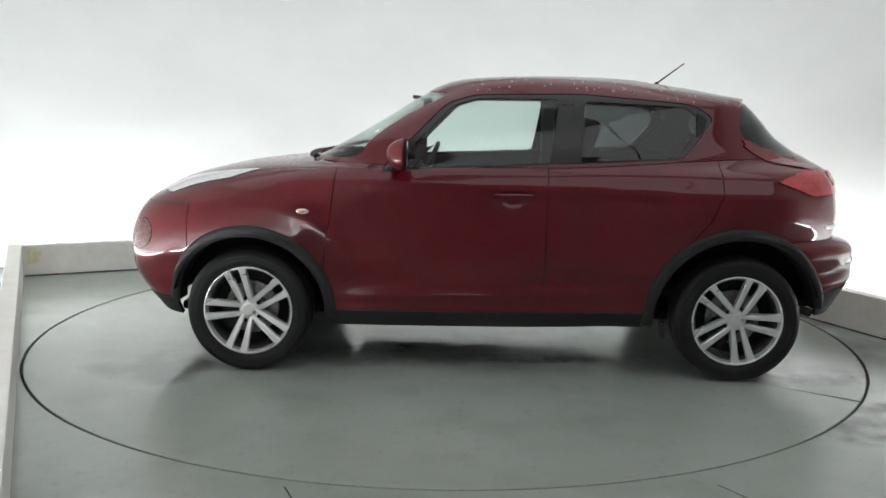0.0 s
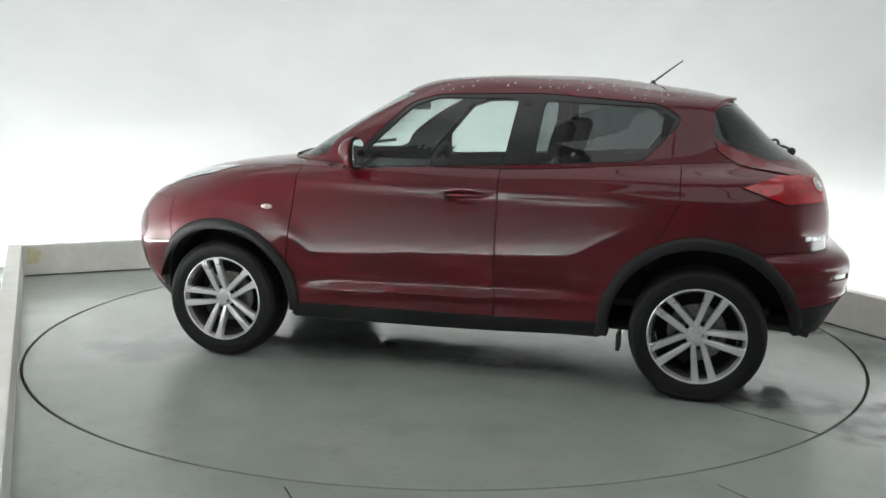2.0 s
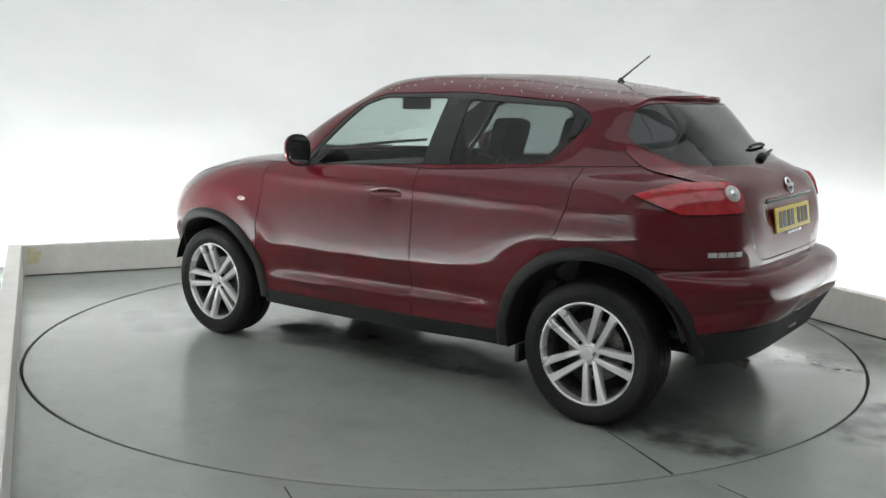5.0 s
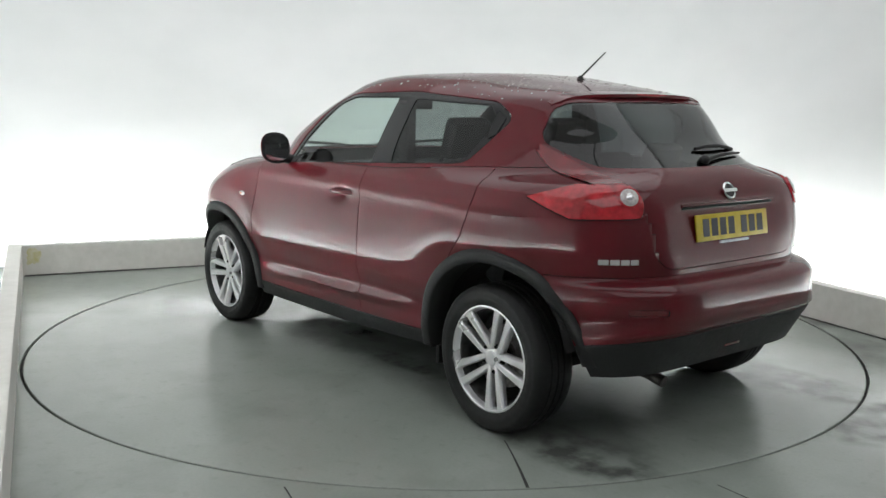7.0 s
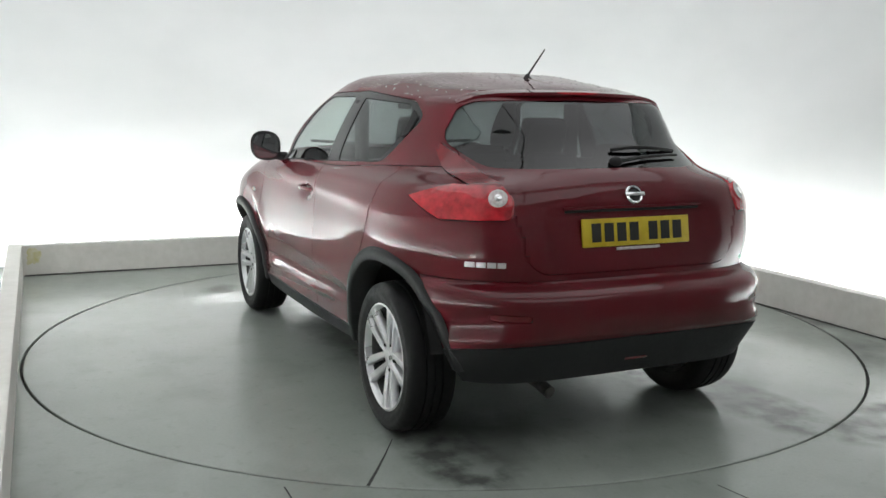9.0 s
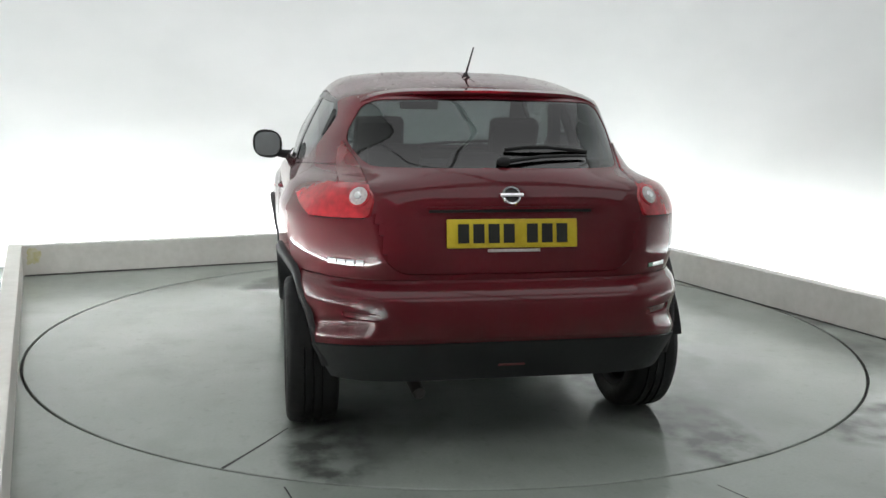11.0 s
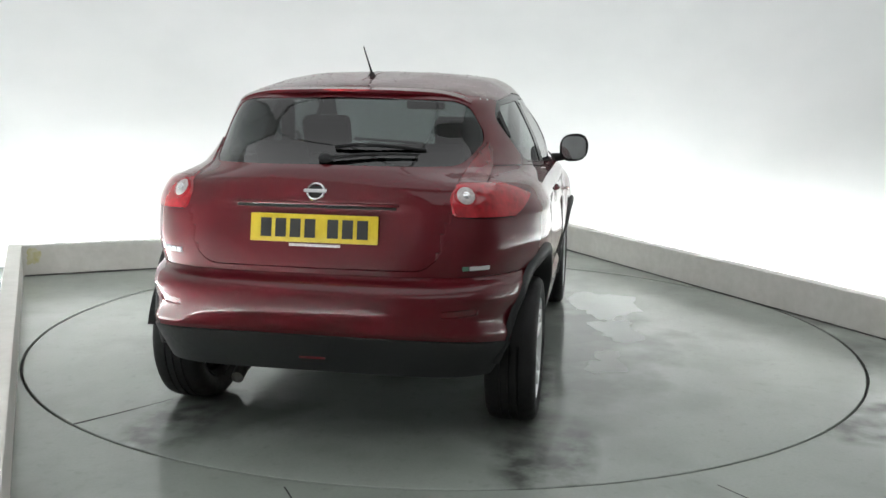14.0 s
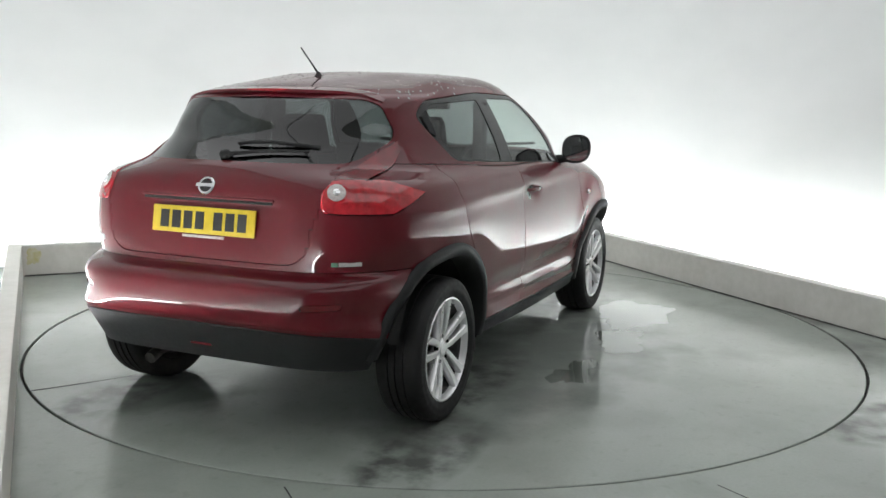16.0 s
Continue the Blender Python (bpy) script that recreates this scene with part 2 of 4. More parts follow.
def puddle(parent, x, y, rx, ry, seed, turn=0.0):
    """A shallow pool with a wavering edge."""
    bm = bmesh.new()
    n, top, foot = 56, [], []
    for k in range(n):
        a = 2 * math.pi * k / n
        q = 1 + 0.75 * noise.noise(Vector((math.cos(a) * 1.3, math.sin(a) * 1.3, seed))) + 0.3 * noise.noise(Vector((math.cos(a) * 4, math.sin(a) * 4, seed + 9)))
        c, s = rx * q * math.cos(a), ry * q * math.sin(a)
        c, s = c * math.cos(turn) - s * math.sin(turn), c * math.sin(turn) + s * math.cos(turn)
        top.append(bm.verts.new((x + 0.98 * c, y + 0.98 * s, 0.0020)))
        foot.append(bm.verts.new((x + c, y + s, 0.0006)))
    bm.faces.new(top)
    for k in range(n):
        j = (k + 1) % n
        bm.faces.new((foot[k], foot[j], top[j], top[k]))
    bmesh.ops.recalc_face_normals(bm, faces=bm.faces)
    ob = part("puddle", bm, PUDDLE, parent, "clear shallow puddle", 0)
    ob.visible_shadow = False
    return ob


STEEL_EDGE = noisy(material("dark_gap", (0.015, 0.016, 0.015), 0.8), 30, (0.01, 0.01, 0.01), (0.03, 0.03, 0.028))


def build_floor():
    # one sheet round the turntable's opening
    bm = bmesh.new()
    n = 128
    inner = [bm.verts.new(((R_TABLE + 0.015) * math.cos(a), (R_TABLE + 0.015) * math.sin(a), 0)) for a in [2 * math.pi * k / n for k in range(n)]]
    outer = [bm.verts.new((9 * math.cos(a), 9 * math.sin(a), 0)) for a in [2 * math.pi * k / n for k in range(n)]]
    low = [bm.verts.new((v.co.x, v.co.y, -0.05)) for v in inner]
    for k in range(n):
        j = (k + 1) % n
        bm.faces.new((inner[k], outer[k], outer[j], inner[j]))
        bm.faces.new((low[k], inner[k], inner[j], low[j]))
    tagged(part("floor", bm, FLOOR, smooth=0), "worn grey-green painted concrete floor, damp in places", kind="structure")
    bm = revolved([(R_TABLE + 0.001, -0.022), (R_TABLE + 0.0145, -0.022), (R_TABLE + 0.0145, -0.06), (R_TABLE + 0.001, -0.06)], 160, True, axis="z")
    tagged(part("turntable_rim_gap", bm, STEEL_EDGE, smooth=0), "dark gap round the turntable's rim", kind="structure")


def build_turntable():
    bm = revolved([(0, 0.0), (1.2, 0.0), (R_TABLE - 0.004, 0.0), (R_TABLE, -0.003), (R_TABLE, -0.045), (0, -0.045)], 160, axis="z")
    top = new("turntable", None)
    tagged(top, "round grey painted turntable plate set flush in the floor, wet", "turntable")
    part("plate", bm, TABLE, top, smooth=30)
    # a dark seam runs in from the rim
    bm = bmesh.new()
    line = [Vector((-2.068, 1.280, 0.0012)), Vector((-1.93, 1.188, 0.0012)), Vector((-1.80, 1.105, 0.0012)), Vector((-1.66, 1.02, 0.0012))]
    rows = []
    for k, p in enumerate(line):
        w = Vector((0.55, 0.83, 0)) * (0.0065 - 0.0015 * k)
        rows.append([bm.verts.new(p + w), bm.verts.new(p - w), bm.verts.new(p - w - Vector((0, 0, 0.004))), bm.verts.new(p + w - Vector((0, 0, 0.004)))])
    for p, q in zip(rows, rows[1:]):
        for k in range(4):
            bm.faces.new((p[k], p[(k + 1) % 4], q[(k + 1) % 4], q[k]))
    bmesh.ops.recalc_face_normals(bm, faces=bm.faces)
    part("seam", bm, STEEL_EDGE, top, "dark seam between steel plates", 0)
    for k, (x, y, rx, ry) in enumerate(((1.0, -1.02, 0.46, 0.20), (0.18, -1.08, 0.27, 0.16), (-0.55, -1.0, 0.22, 0.11))):
        puddle(top, x, y, rx, ry, k * 3.7)
    return top


def build_bay():
    def place(bm, name, mat, label, smooth=0):
        bmesh.ops.transform(bm, matrix=RT, verts=bm.verts)
        bmesh.ops.recalc_face_normals(bm, faces=bm.faces)
        return tagged(part(name, bm, mat, smooth=smooth), label, kind="structure")
    front = -4.2
    foot_strip = noisy(material("dark_foot_strip", (0.06, 0.06, 0.055), 0.8), 9, (0.035, 0.035, 0.03), (0.12, 0.12, 0.11))
    place(box((LEFT + 0.012, BACK - 0.010, 0), (RIGHT - 0.012, BACK - 0.0005, 0.010), 0.002), "joint_back", foot_strip, "grimy dark sealant along the kerb's foot")
    place(box((RIGHT - 0.010, front, 0), (RIGHT - 0.0005, BACK - 0.012, 0.008), 0.002), "joint_east", foot_strip, "grimy dark sealant along the kerb's foot")
    place(box((LEFT - KERB_T, BACK, 0), (RIGHT + KERB_T, BACK + KERB_T, KERB_H), 0.006), "kerb_back", KERB, "low cream painted kerb wall at the back of the bay")
    place(box((LEFT - KERB_T, front, 0), (LEFT, BACK - 0.002, KERB_H), 0.006), "kerb_west", KERB, "low cream painted kerb wall beside the turntable")
    place(box((RIGHT, front, 0), (RIGHT + KERB_T, BACK - 0.002, KERB_H), 0.006), "kerb_east", KERB, "low cream painted kerb wall beside the turntable")
    # a smear of yellow paint on the kerb by the corner
    smear = noisy(material("yellow_smear", (0.70, 0.68, 0.42), 0.6), 22, (0.64, 0.60, 0.30), (0.74, 0.72, 0.58))
    outline = []
    for k in range(30):
        a = 2 * math.pi * k / 30
        q = 1 + 0.8 * noise.noise(Vector((2 * math.cos(a), 2 * math.sin(a), 5.0)))
        outline.append((LEFT + 0.085 + 0.055 * q * math.cos(a), 0.155 + 0.065 * q * math.sin(a)))
    place(prism(outline, BACK - 0.0025, BACK + 0.002, "y"), "paint_smear", smear, "old yellow paint smear on the kerb")
    # curved white wall behind the kerbs, sides and back in one sweep
    gap, rad, high, n = 0.60, 1.2, 4.6, 20
    xl, xr, yb = LEFT - KERB_T - gap, RIGHT + KERB_T + gap, BACK + KERB_T + gap
    line = [(xl, front)]
    line += [(xl + rad - rad * math.cos(a), yb - rad + rad * math.sin(a)) for a in [math.pi / 2 * k / n for k in range(n + 1)]]
    line += [(xr - rad + rad * math.sin(a), yb - rad + rad * math.cos(a)) for a in [math.pi / 2 * k / n for k in range(n + 1)]]
    line += [(xr, front)]
    out = [(x + (-0.12 if x < 0 else 0.12), y) if k in (0, 2 * n + 3) else None for k, (x, y) in enumerate(line)]
    big = rad + 0.12
    out[1:n + 2] = [(xl + rad - big * math.cos(a), yb - rad + big * math.sin(a)) for a in [math.pi / 2 * k / n for k in range(n + 1)]]
    out[n + 2:2 * n + 3] = [(xr - rad + big * math.sin(a), yb - rad + big * math.cos(a)) for a in [math.pi / 2 * k / n for k in range(n + 1)]]
    bm = bmesh.new()
    a0, a1, b0, b1 = ([bm.verts.new((x, y, z)) for x, y in row] for row in (line, out) for z in (-0.02, high))
    for k in range(len(line) - 1):
        bm.faces.new((a0[k], a0[k + 1], a1[k + 1], a1[k]))
        bm.faces.new((b0[k + 1], b0[k], b1[k], b1[k + 1]))
        bm.faces.new((a1[k], a1[k + 1], b1[k + 1], b1[k]))
        bm.faces.new((a0[k + 1], a0[k], b0[k], b0[k + 1]))
    place(bm, "wall_north", WALL, "plain white painted wall curving round the bay", 40)
    # ceiling
    place(box((xl - 0.2, -7.6, high), (xr + 0.2, yb + 0.2, high + 0.1)), "ceiling", CEIL, "plain pale ceiling over the bay")
    # the hall behind the camera
    place(box((xl - 0.12, -7.6, -0.02), (xl, front - 0.002, high)), "wall_west", HALL, "plain grey hall wall")
    place(box((xr, -7.6, -0.02), (xr + 0.12, front - 0.002, high)), "wall_east", HALL, "plain grey hall wall")
    place(box((xl - 0.12, -7.72, -0.02), (xr + 0.12, -7.602, high)), "wall_south", HALL, "plain grey hall wall behind the viewer")
    # fluorescent battens in the trough behind the kerbs
    lamps = []
    def batten(x0, y0, x1, y1):
        thing = tagged(new("batten_light"), "white fluorescent batten standing behind the kerb wall", "light", "battens behind the kerb")
        d = Vector((x1 - x0, y1 - y0, 0))
        L = d.length
        thing.matrix_basis = RT @ Matrix.Translation((x0, y0, 0)) @ Matrix.Rotation(math.atan2(d.y, d.x), 4, "Z")
        part("housing", box((0, -0.05, 0.0), (L, 0.05, 0.07), 0.006), WALL, thing)
        part("tube", tube([(0.03 + (L - 0.06) * k / 2, 0, 0.095) for k in range(3)], 0.019, 10), TUBE, thing, "glowing white tube")
    c = KERB_T + 0.36
    for k in range(4):
        w = (RIGHT - LEFT) / 4
        batten(LEFT + w * k + 0.05, BACK + c, LEFT + w * (k + 1) - 0.05, BACK + c)
    for k in range(5):
        w = (BACK - front) / 5
        batten(LEFT - c, front + w * k + 0.05, LEFT - c, front + w * (k + 1) - 0.05)
        batten(RIGHT + c, front + w * k + 0.05, RIGHT + c, front + w * (k + 1) - 0.05)
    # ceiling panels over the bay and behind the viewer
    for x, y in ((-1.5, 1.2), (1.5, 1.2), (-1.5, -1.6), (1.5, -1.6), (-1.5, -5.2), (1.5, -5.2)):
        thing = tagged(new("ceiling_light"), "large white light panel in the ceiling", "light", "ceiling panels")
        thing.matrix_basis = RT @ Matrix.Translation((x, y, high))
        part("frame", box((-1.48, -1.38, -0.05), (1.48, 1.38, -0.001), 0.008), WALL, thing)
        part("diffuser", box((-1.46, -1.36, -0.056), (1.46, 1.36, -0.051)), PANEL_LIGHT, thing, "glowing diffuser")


build_floor()
for pts in (((-0.594, -2.407), (-0.50, -2.62)), ((1.02, -2.33), (1.30, -2.75))):
    (x0, y0), (x1, y1) = pts
    d = Vector((x1 - x0, y1 - y0, 0))
    bm = box((0.03, -0.003, -0.002), (d.length + 1.2, 0.003, 0.0006))
    bmesh.ops.transform(bm, matrix=Matrix.Translation((x0, y0, 0)) @ Matrix.Rotation(math.atan2(d.y, d.x), 4, "Z"), verts=bm.verts)
    tagged(part("floor_joint", bm, STEEL_EDGE, smooth=0), "fine dark joint in the floor", kind="structure")
turntable = build_turntable()
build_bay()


# ---------------------------------------------------------------- the car's skin: rings round the body, from sill to roof
# A ring: front and rear end x, half width, roundness of front and rear corners,
# and its height at the front, three places along the side, and the rear.
LOWER = [
    (1.88, -1.86, 0.800, 4.0, 6.0, 0.25, 0.250, 0.255, 0.285, 0.335),
    (1.955, -1.95, 0.836, 4.2, 6.0, 0.36, 0.335, 0.340, 0.36, 0.505),
    (2.005, -1.98, 0.838, 4.2, 5.6, 0.42, 0.385, 0.395, 0.42, 0.535),
    (2.04, -2.00, 0.842, 4.2, 4.8, 0.50, 0.480, 0.480, 0.48, 0.600),
    (2.05, -1.990, 0.866, 4.2, 4.8, 0.60, 0.610, 0.600, 0.57, 0.672),
    (2.045, -1.950, 0.8665, 4.2, 4.8, 0.68, 0.665, 0.660, 0.65, 0.710),
    (2.03, -1.885, 0.865, 4.2, 4.6, 0.73, 0.715, 0.715, 0.72, 0.735),
    (2.00, -1.880, 0.860, 4.1, 5.0, 0.795, 0.800, 0.800, 0.81, 0.835),
    (1.945, -1.866, 0.853, 4.0, 5.2, 0.86, 0.890, 0.890, 0.90, 0.930),
]
UPPER = [
    (1.86, -1.845, 0.845, 3.8, 5.3, 0.915, 0.965, 0.965, 0.98, 1.010),
    (1.73, -1.812, 0.832, 3.5, 4.8, 0.983, 1.025, 1.035, 1.05, 1.085),
    (1.42, -1.765, 0.812, 3.2, 3.3, 1.058, 1.070, 1.068, 1.10, 1.135),
    (1.03, -1.720, 0.795, 3.4, 3.2, 1.105, 1.085, 1.090, 1.13, 1.160),
    (0.815, -1.592, 0.755, 4.2, 3.3, 1.205, 1.200, 1.212, 1.23, 1.245),
    (0.605, -1.500, 0.697, 4.2, 3.9, 1.325, 1.330, 1.337, 1.33, 1.335),
    (0.41, -1.415, 0.626, 4.0, 4.2, 1.449, 1.461, 1.457, 1.43, 1.415),
    (0.31, -1.385, 0.565, 3.8, 3.9, 1.503, 1.518, 1.506, 1.468, 1.440),
]
ROOF = [
    (0.23, -1.375, 0.505, 3.5, 3.7, 1.532, 1.544, 1.530, 1.488, 1.452),
    (0.10, -1.320, 0.385, 3.0, 3.8, 1.552, 1.559, 1.548, 1.508, 1.468),
    (-0.08, -1.25, 0.250, 3.0, 2.6, 1.560, 1.565, 1.558, 1.526, 1.487),
    (-0.20, -1.15, 0.001, 3.0, 3.0, 1.567, 1.568, 1.562, 1.536, 1.505),
]
HUB_X, HUB_Z, HUB_Y = 1.265, 0.318, 0.852
SAMPLES, STEPS = 260, 4


def pchip(xs, ys, q):
    """A smooth curve through points that never overshoots them."""
    xs, ys, q = np.asarray(xs, float), np.asarray(ys, float), np.asarray(q, float)
    h, d = np.diff(xs), np.diff(ys) / np.diff(xs)
    s = np.zeros(len(xs))
    for k in range(1, len(xs) - 1):
        if d[k - 1] * d[k] > 0:
            w1, w2 = 2 * h[k] + h[k - 1], h[k] + 2 * h[k - 1]
            s[k] = (w1 + w2) / (w1 / d[k - 1] + w2 / d[k])
    s[0], s[-1] = d[0], d[-1]
    k = np.clip(np.searchsorted(xs, q, side="right") - 1, 0, len(xs) - 2)
    u = (q - xs[k]) / h[k]
    return ((2 * u ** 3 - 3 * u ** 2 + 1) * ys[k] + (u ** 3 - 2 * u ** 2 + u) * h[k] * s[k]
            + (-2 * u ** 3 + 3 * u ** 2) * ys[k + 1] + (u ** 3 - u ** 2) * h[k] * s[k + 1])


def ring(xf, xr, w, nf, nr, *zs):
    """The half ring's points, evenly spaced from the front's middle round to the rear's."""
    mid = 0.0 if xf > 0.6 else (xf + xr) / 2 + 0.15
    a = np.linspace(0, math.pi, 3000)
    c, s = np.cos(a), np.sin(a).clip(0)
    n = np.where(c > 0, nf, nr)
    x = mid + np.where(c > 0, xf - mid, mid - xr) * np.sign(c) * np.abs(c) ** (2 / n)
    y = w * s ** (2 / n)
    run = np.r_[0, np.cumsum(np.hypot(np.diff(x), np.diff(y)))]
    at = np.linspace(0, run[-1], SAMPLES)
    x, y = np.interp(at, run, x), np.interp(at, run, y)
    z = pchip([0, 0.25, 0.5, 0.75, 1], zs, (xf - x) / (xf - xr))
    return np.c_[x, y, z]


def bell(v, at, width):
    return np.exp(-((v - at) / width) ** 2)


def skin_points():
    rings = np.array([ring(*r) for r in LOWER + UPPER + ROOF])
    k = np.arange(len(rings))
    v = np.linspace(0, len(rings) - 1, (len(rings) - 1) * STEPS + 1)
    p = np.empty((len(v), SAMPLES, 3))
    for j in range(SAMPLES):
        for c in range(3):
            p[:, j, c] = pchip(k, rings[:, j, c], v)
    x, y, z = p[..., 0], p[..., 1], p[..., 2]
    outside = np.clip(y / 0.8, 0, 1) ** 4
    # wings swell over the wheels, the doors are drawn in between, and a rib runs along the doors' foot
    out = 0.070 * bell(x, 1.40, 0.40) * bell(z, 0.80, 0.24) + 0.040 * bell(x, -1.32, 0.46) * bell(z, 0.86, 0.22)
    along = 1 / (1 + np.exp(-(x + 0.72) / 0.06)) / (1 + np.exp((x - 0.72) / 0.06))
    out -= 0.006 * along * bell(z, 0.52, 0.05)
    foot = 0.445 - 0.035 * x
    out += 0.016 * along * bell(z, foot - 0.01, 0.022)
    out += 0.010 * bell(z, 0.99 + 0.02 * x, 0.030) / (1 + np.exp(-(x + 1.6) / 0.1)) / (1 + np.exp((x - 1.0) / 0.1))
    out += 0.006 * bell(np.hypot(x + 1.30, z - 0.33), 0.63, 0.095) * np.clip((z - 0.62) / 0.2, 0, 1)
    out += 0.010 * bell(np.hypot(x - 1.265, z - 0.33), 0.58, 0.055) * np.clip((z - 0.5) / 0.2, 0, 1)
    out -= 0.024 * bell(x, -0.105, 0.075) * bell(z, 0.932, 0.030)
    p[..., 1] = y + out * outside
    # tailgate: a raised panel edge over the plate and a sunken plate field
    tail = np.clip((-x - 1.70) / 0.08, 0, 1) * np.clip((0.56 - y) / 0.06, 0, 1)
    p[..., 0] += tail * (0.020 / (1 + np.exp((z - 1.005) / 0.005)) * np.clip((z - 0.77) / 0.16, 0, 1) * np.clip((0.44 - y) / 0.14, 0, 1))
    return p


def half_skin():
    bm = bmesh.new()
    p = skin_points()
    rows = [[bm.verts.new(c) for c in row] for row in p]
    lay = bm.faces.layers.int.new("level")
    for i, (a, b) in enumerate(zip(rows, rows[1:])):
        for k in range(SAMPLES - 1):
            f = bm.faces.new((a[k], a[k + 1], b[k + 1], b[k]))
            f[lay] = i // STEPS
    bmesh.ops.remove_doubles(bm, verts=bm.verts, dist=2e-4)
    return bm


AXES = {"y": (0, 2), "x": (1, 2), "z": (0, 1)}


def inside(poly, a, b):
    """Whether a point lies in a convex outline."""
    sign = 0
    for (x0, y0), (x1, y1) in zip(poly, poly[1:] + poly[:1]):
        c = (x1 - x0) * (b - y0) - (y1 - y0) * (a - x0)
        if abs(c) > 1e-9:
            if sign and (c > 0) != (sign > 0):
                return False
            sign = c
    return True


def rounded(poly, r, n=4):
    """The convex outline with its corners rounded."""
    out = []
    for k, p in enumerate(poly):
        p, a, b = Vector(p), Vector(poly[k - 1]), Vector(poly[(k + 1) % len(poly)])
        s = min(r, (a - p).length * 0.45, (b - p).length * 0.45)
        u, v = p + (a - p).normalized() * s, p + (b - p).normalized() * s
        out += [tuple((1 - q) ** 2 * u + 2 * q * (1 - q) * p + q * q * v) for q in [i / n for i in range(n + 1)]]
    return out


def score(bm, poly, axis, where, closed=True):
    """Cuts the skin's edges along an outline seen along an axis, where the test holds."""
    i, j = AXES[axis]
    pts = poly + poly[:1] if closed else poly
    margin = 0.05
    lo = [min(p[k] for p in poly) - margin for k in (0, 1)]
    hi = [max(p[k] for p in poly) + margin for k in (0, 1)]
    for p, q in zip(pts, pts[1:]):
        d = Vector((q[0] - p[0], q[1] - p[1]))
        if d.length < 1e-6:
            continue
        nrm, co = Vector((0, 0, 0)), Vector((0, 0, 0))
        nrm[i], nrm[j], co[i], co[j] = -d.y, d.x, p[0], p[1]
        near = 0.045
        la, ha = min(p[0], q[0]) - near, max(p[0], q[0]) + near
        lb, hb = min(p[1], q[1]) - near, max(p[1], q[1]) + near
        faces = [f for f in bm.faces if where(f.calc_center_median()) and
                 any(la <= v.co[i] <= ha and lb <= v.co[j] <= hb for v in f.verts)]
        geom = list(faces) + list({e for f in faces for e in f.edges}) + list({v for f in faces for v in f.verts})
        bmesh.ops.bisect_plane(bm, geom=geom, dist=1e-5, plane_co=co, plane_no=nrm.normalized())


def arch(x0, r, z0=HUB_Z, n=40):
    return [(x0 + r * math.cos(a), z0 + r * math.sin(a)) for a in [2 * math.pi * k / n for k in range(n)]]


# outlines on the skin
DLO = rounded([(0.585, 1.062), (0.245, 1.412), (0.10, 1.456), (-0.45, 1.466), (-1.04, 1.418), (-1.15, 1.345), (-0.97, 1.142)], 0.05)
FRONT_PANE = rounded([(0.525, 1.080), (0.215, 1.398), (0.09, 1.437), (-0.335, 1.437), (-0.285, 1.112)], 0.025)
REAR_PANE = rounded([(-0.445, 1.120), (-0.475, 1.428), (-1.00, 1.402), (-1.075, 1.33), (-0.945, 1.152)], 0.025)
SCREEN = rounded([(-0.3, 1.120), (0.705, 1.120), (0.552, 1.468), (-0.3, 1.484)], 0.05)
HATCH_PANE = rounded([(-0.3, 1.158), (0.535, 1.152), (0.596, 1.245), (0.588, 1.290), (0.530, 1.392), (0.47, 1.418), (-0.3, 1.436)], 0.045)
LAMP_BLOCK = rounded([(0.532, 1.052), (0.552, 0.968), (0.90, 0.955), (0.90, 1.085), (0.560, 1.092)], 0.025)
LAMP_ARM = rounded([(0.548, 1.06), (0.660, 1.06), (0.638, 1.165), (0.616, 1.258), (0.604, 1.236), (0.556, 1.150)], 0.012)
LAMP_SIDE = [(-1.43, 1.035), (-1.60, 1.092), (-2.1, 1.12), (-2.1, 0.94), (-1.64, 0.957)]
GATE = rounded([(-0.3, 0.757), (0.44, 0.760), (0.515, 0.83), (0.540, 0.94), (0.560, 1.07), (0.606, 1.24), (0.598, 1.30), (0.540, 1.402), (0.475, 1.428), (-0.3, 1.446)], 0.04)
BLADE = rounded([(1.22, 0.66), (1.66, 0.46), (1.80, 0.50), (1.72, 0.63), (1.38, 0.72)], 0.03)
BONNET = [(0.62, 0.80), (1.20, 0.70), (1.95, 0.42), (1.95, -0.3), (0.62, -0.3)]
GRILLE = rounded([(-0.3, 0.50), (0.42, 0.50), (0.52, 0.70), (0.46, 0.80), (-0.3, 0.78)], 0.05)
ROUND_LAMP = [(0.62 + 0.085 * math.cos(a), 0.69 + 0.085 * math.sin(a)) for a in [2 * math.pi * k / 24 for k in range(24)]]
FOG = rounded([(0.525, 0.598), (0.655, 0.598), (0.660, 0.624), (0.525, 0.624)], 0.01)
DOOR_F, DOOR_M, DOOR_R = [(0.80, 1.12), (0.835, 0.80), (0.872, 0.55), (0.86, 0.30)], [(-0.28, 1.12), (-0.268, 0.30)], [(-1.15, 1.14), (-1.155, 0.97), (-1.10, 0.84), (-0.95, 0.66), (-0.84, 0.48), (-0.84, 0.30)]
BUMPER_F = [(1.58, 0.90), (1.60, 0.20)]
BUMPER_R = [(-1.52, 0.80), (-1.62, 0.745), (-1.70, 0.735)]


def left_of(line, x, z):
    """The x on a falling line at height z, less the given x."""
    pts = sorted((b, a) for a, b in line)
    return float(np.interp(z, [p[0] for p in pts], [p[1] for p in pts])) - x


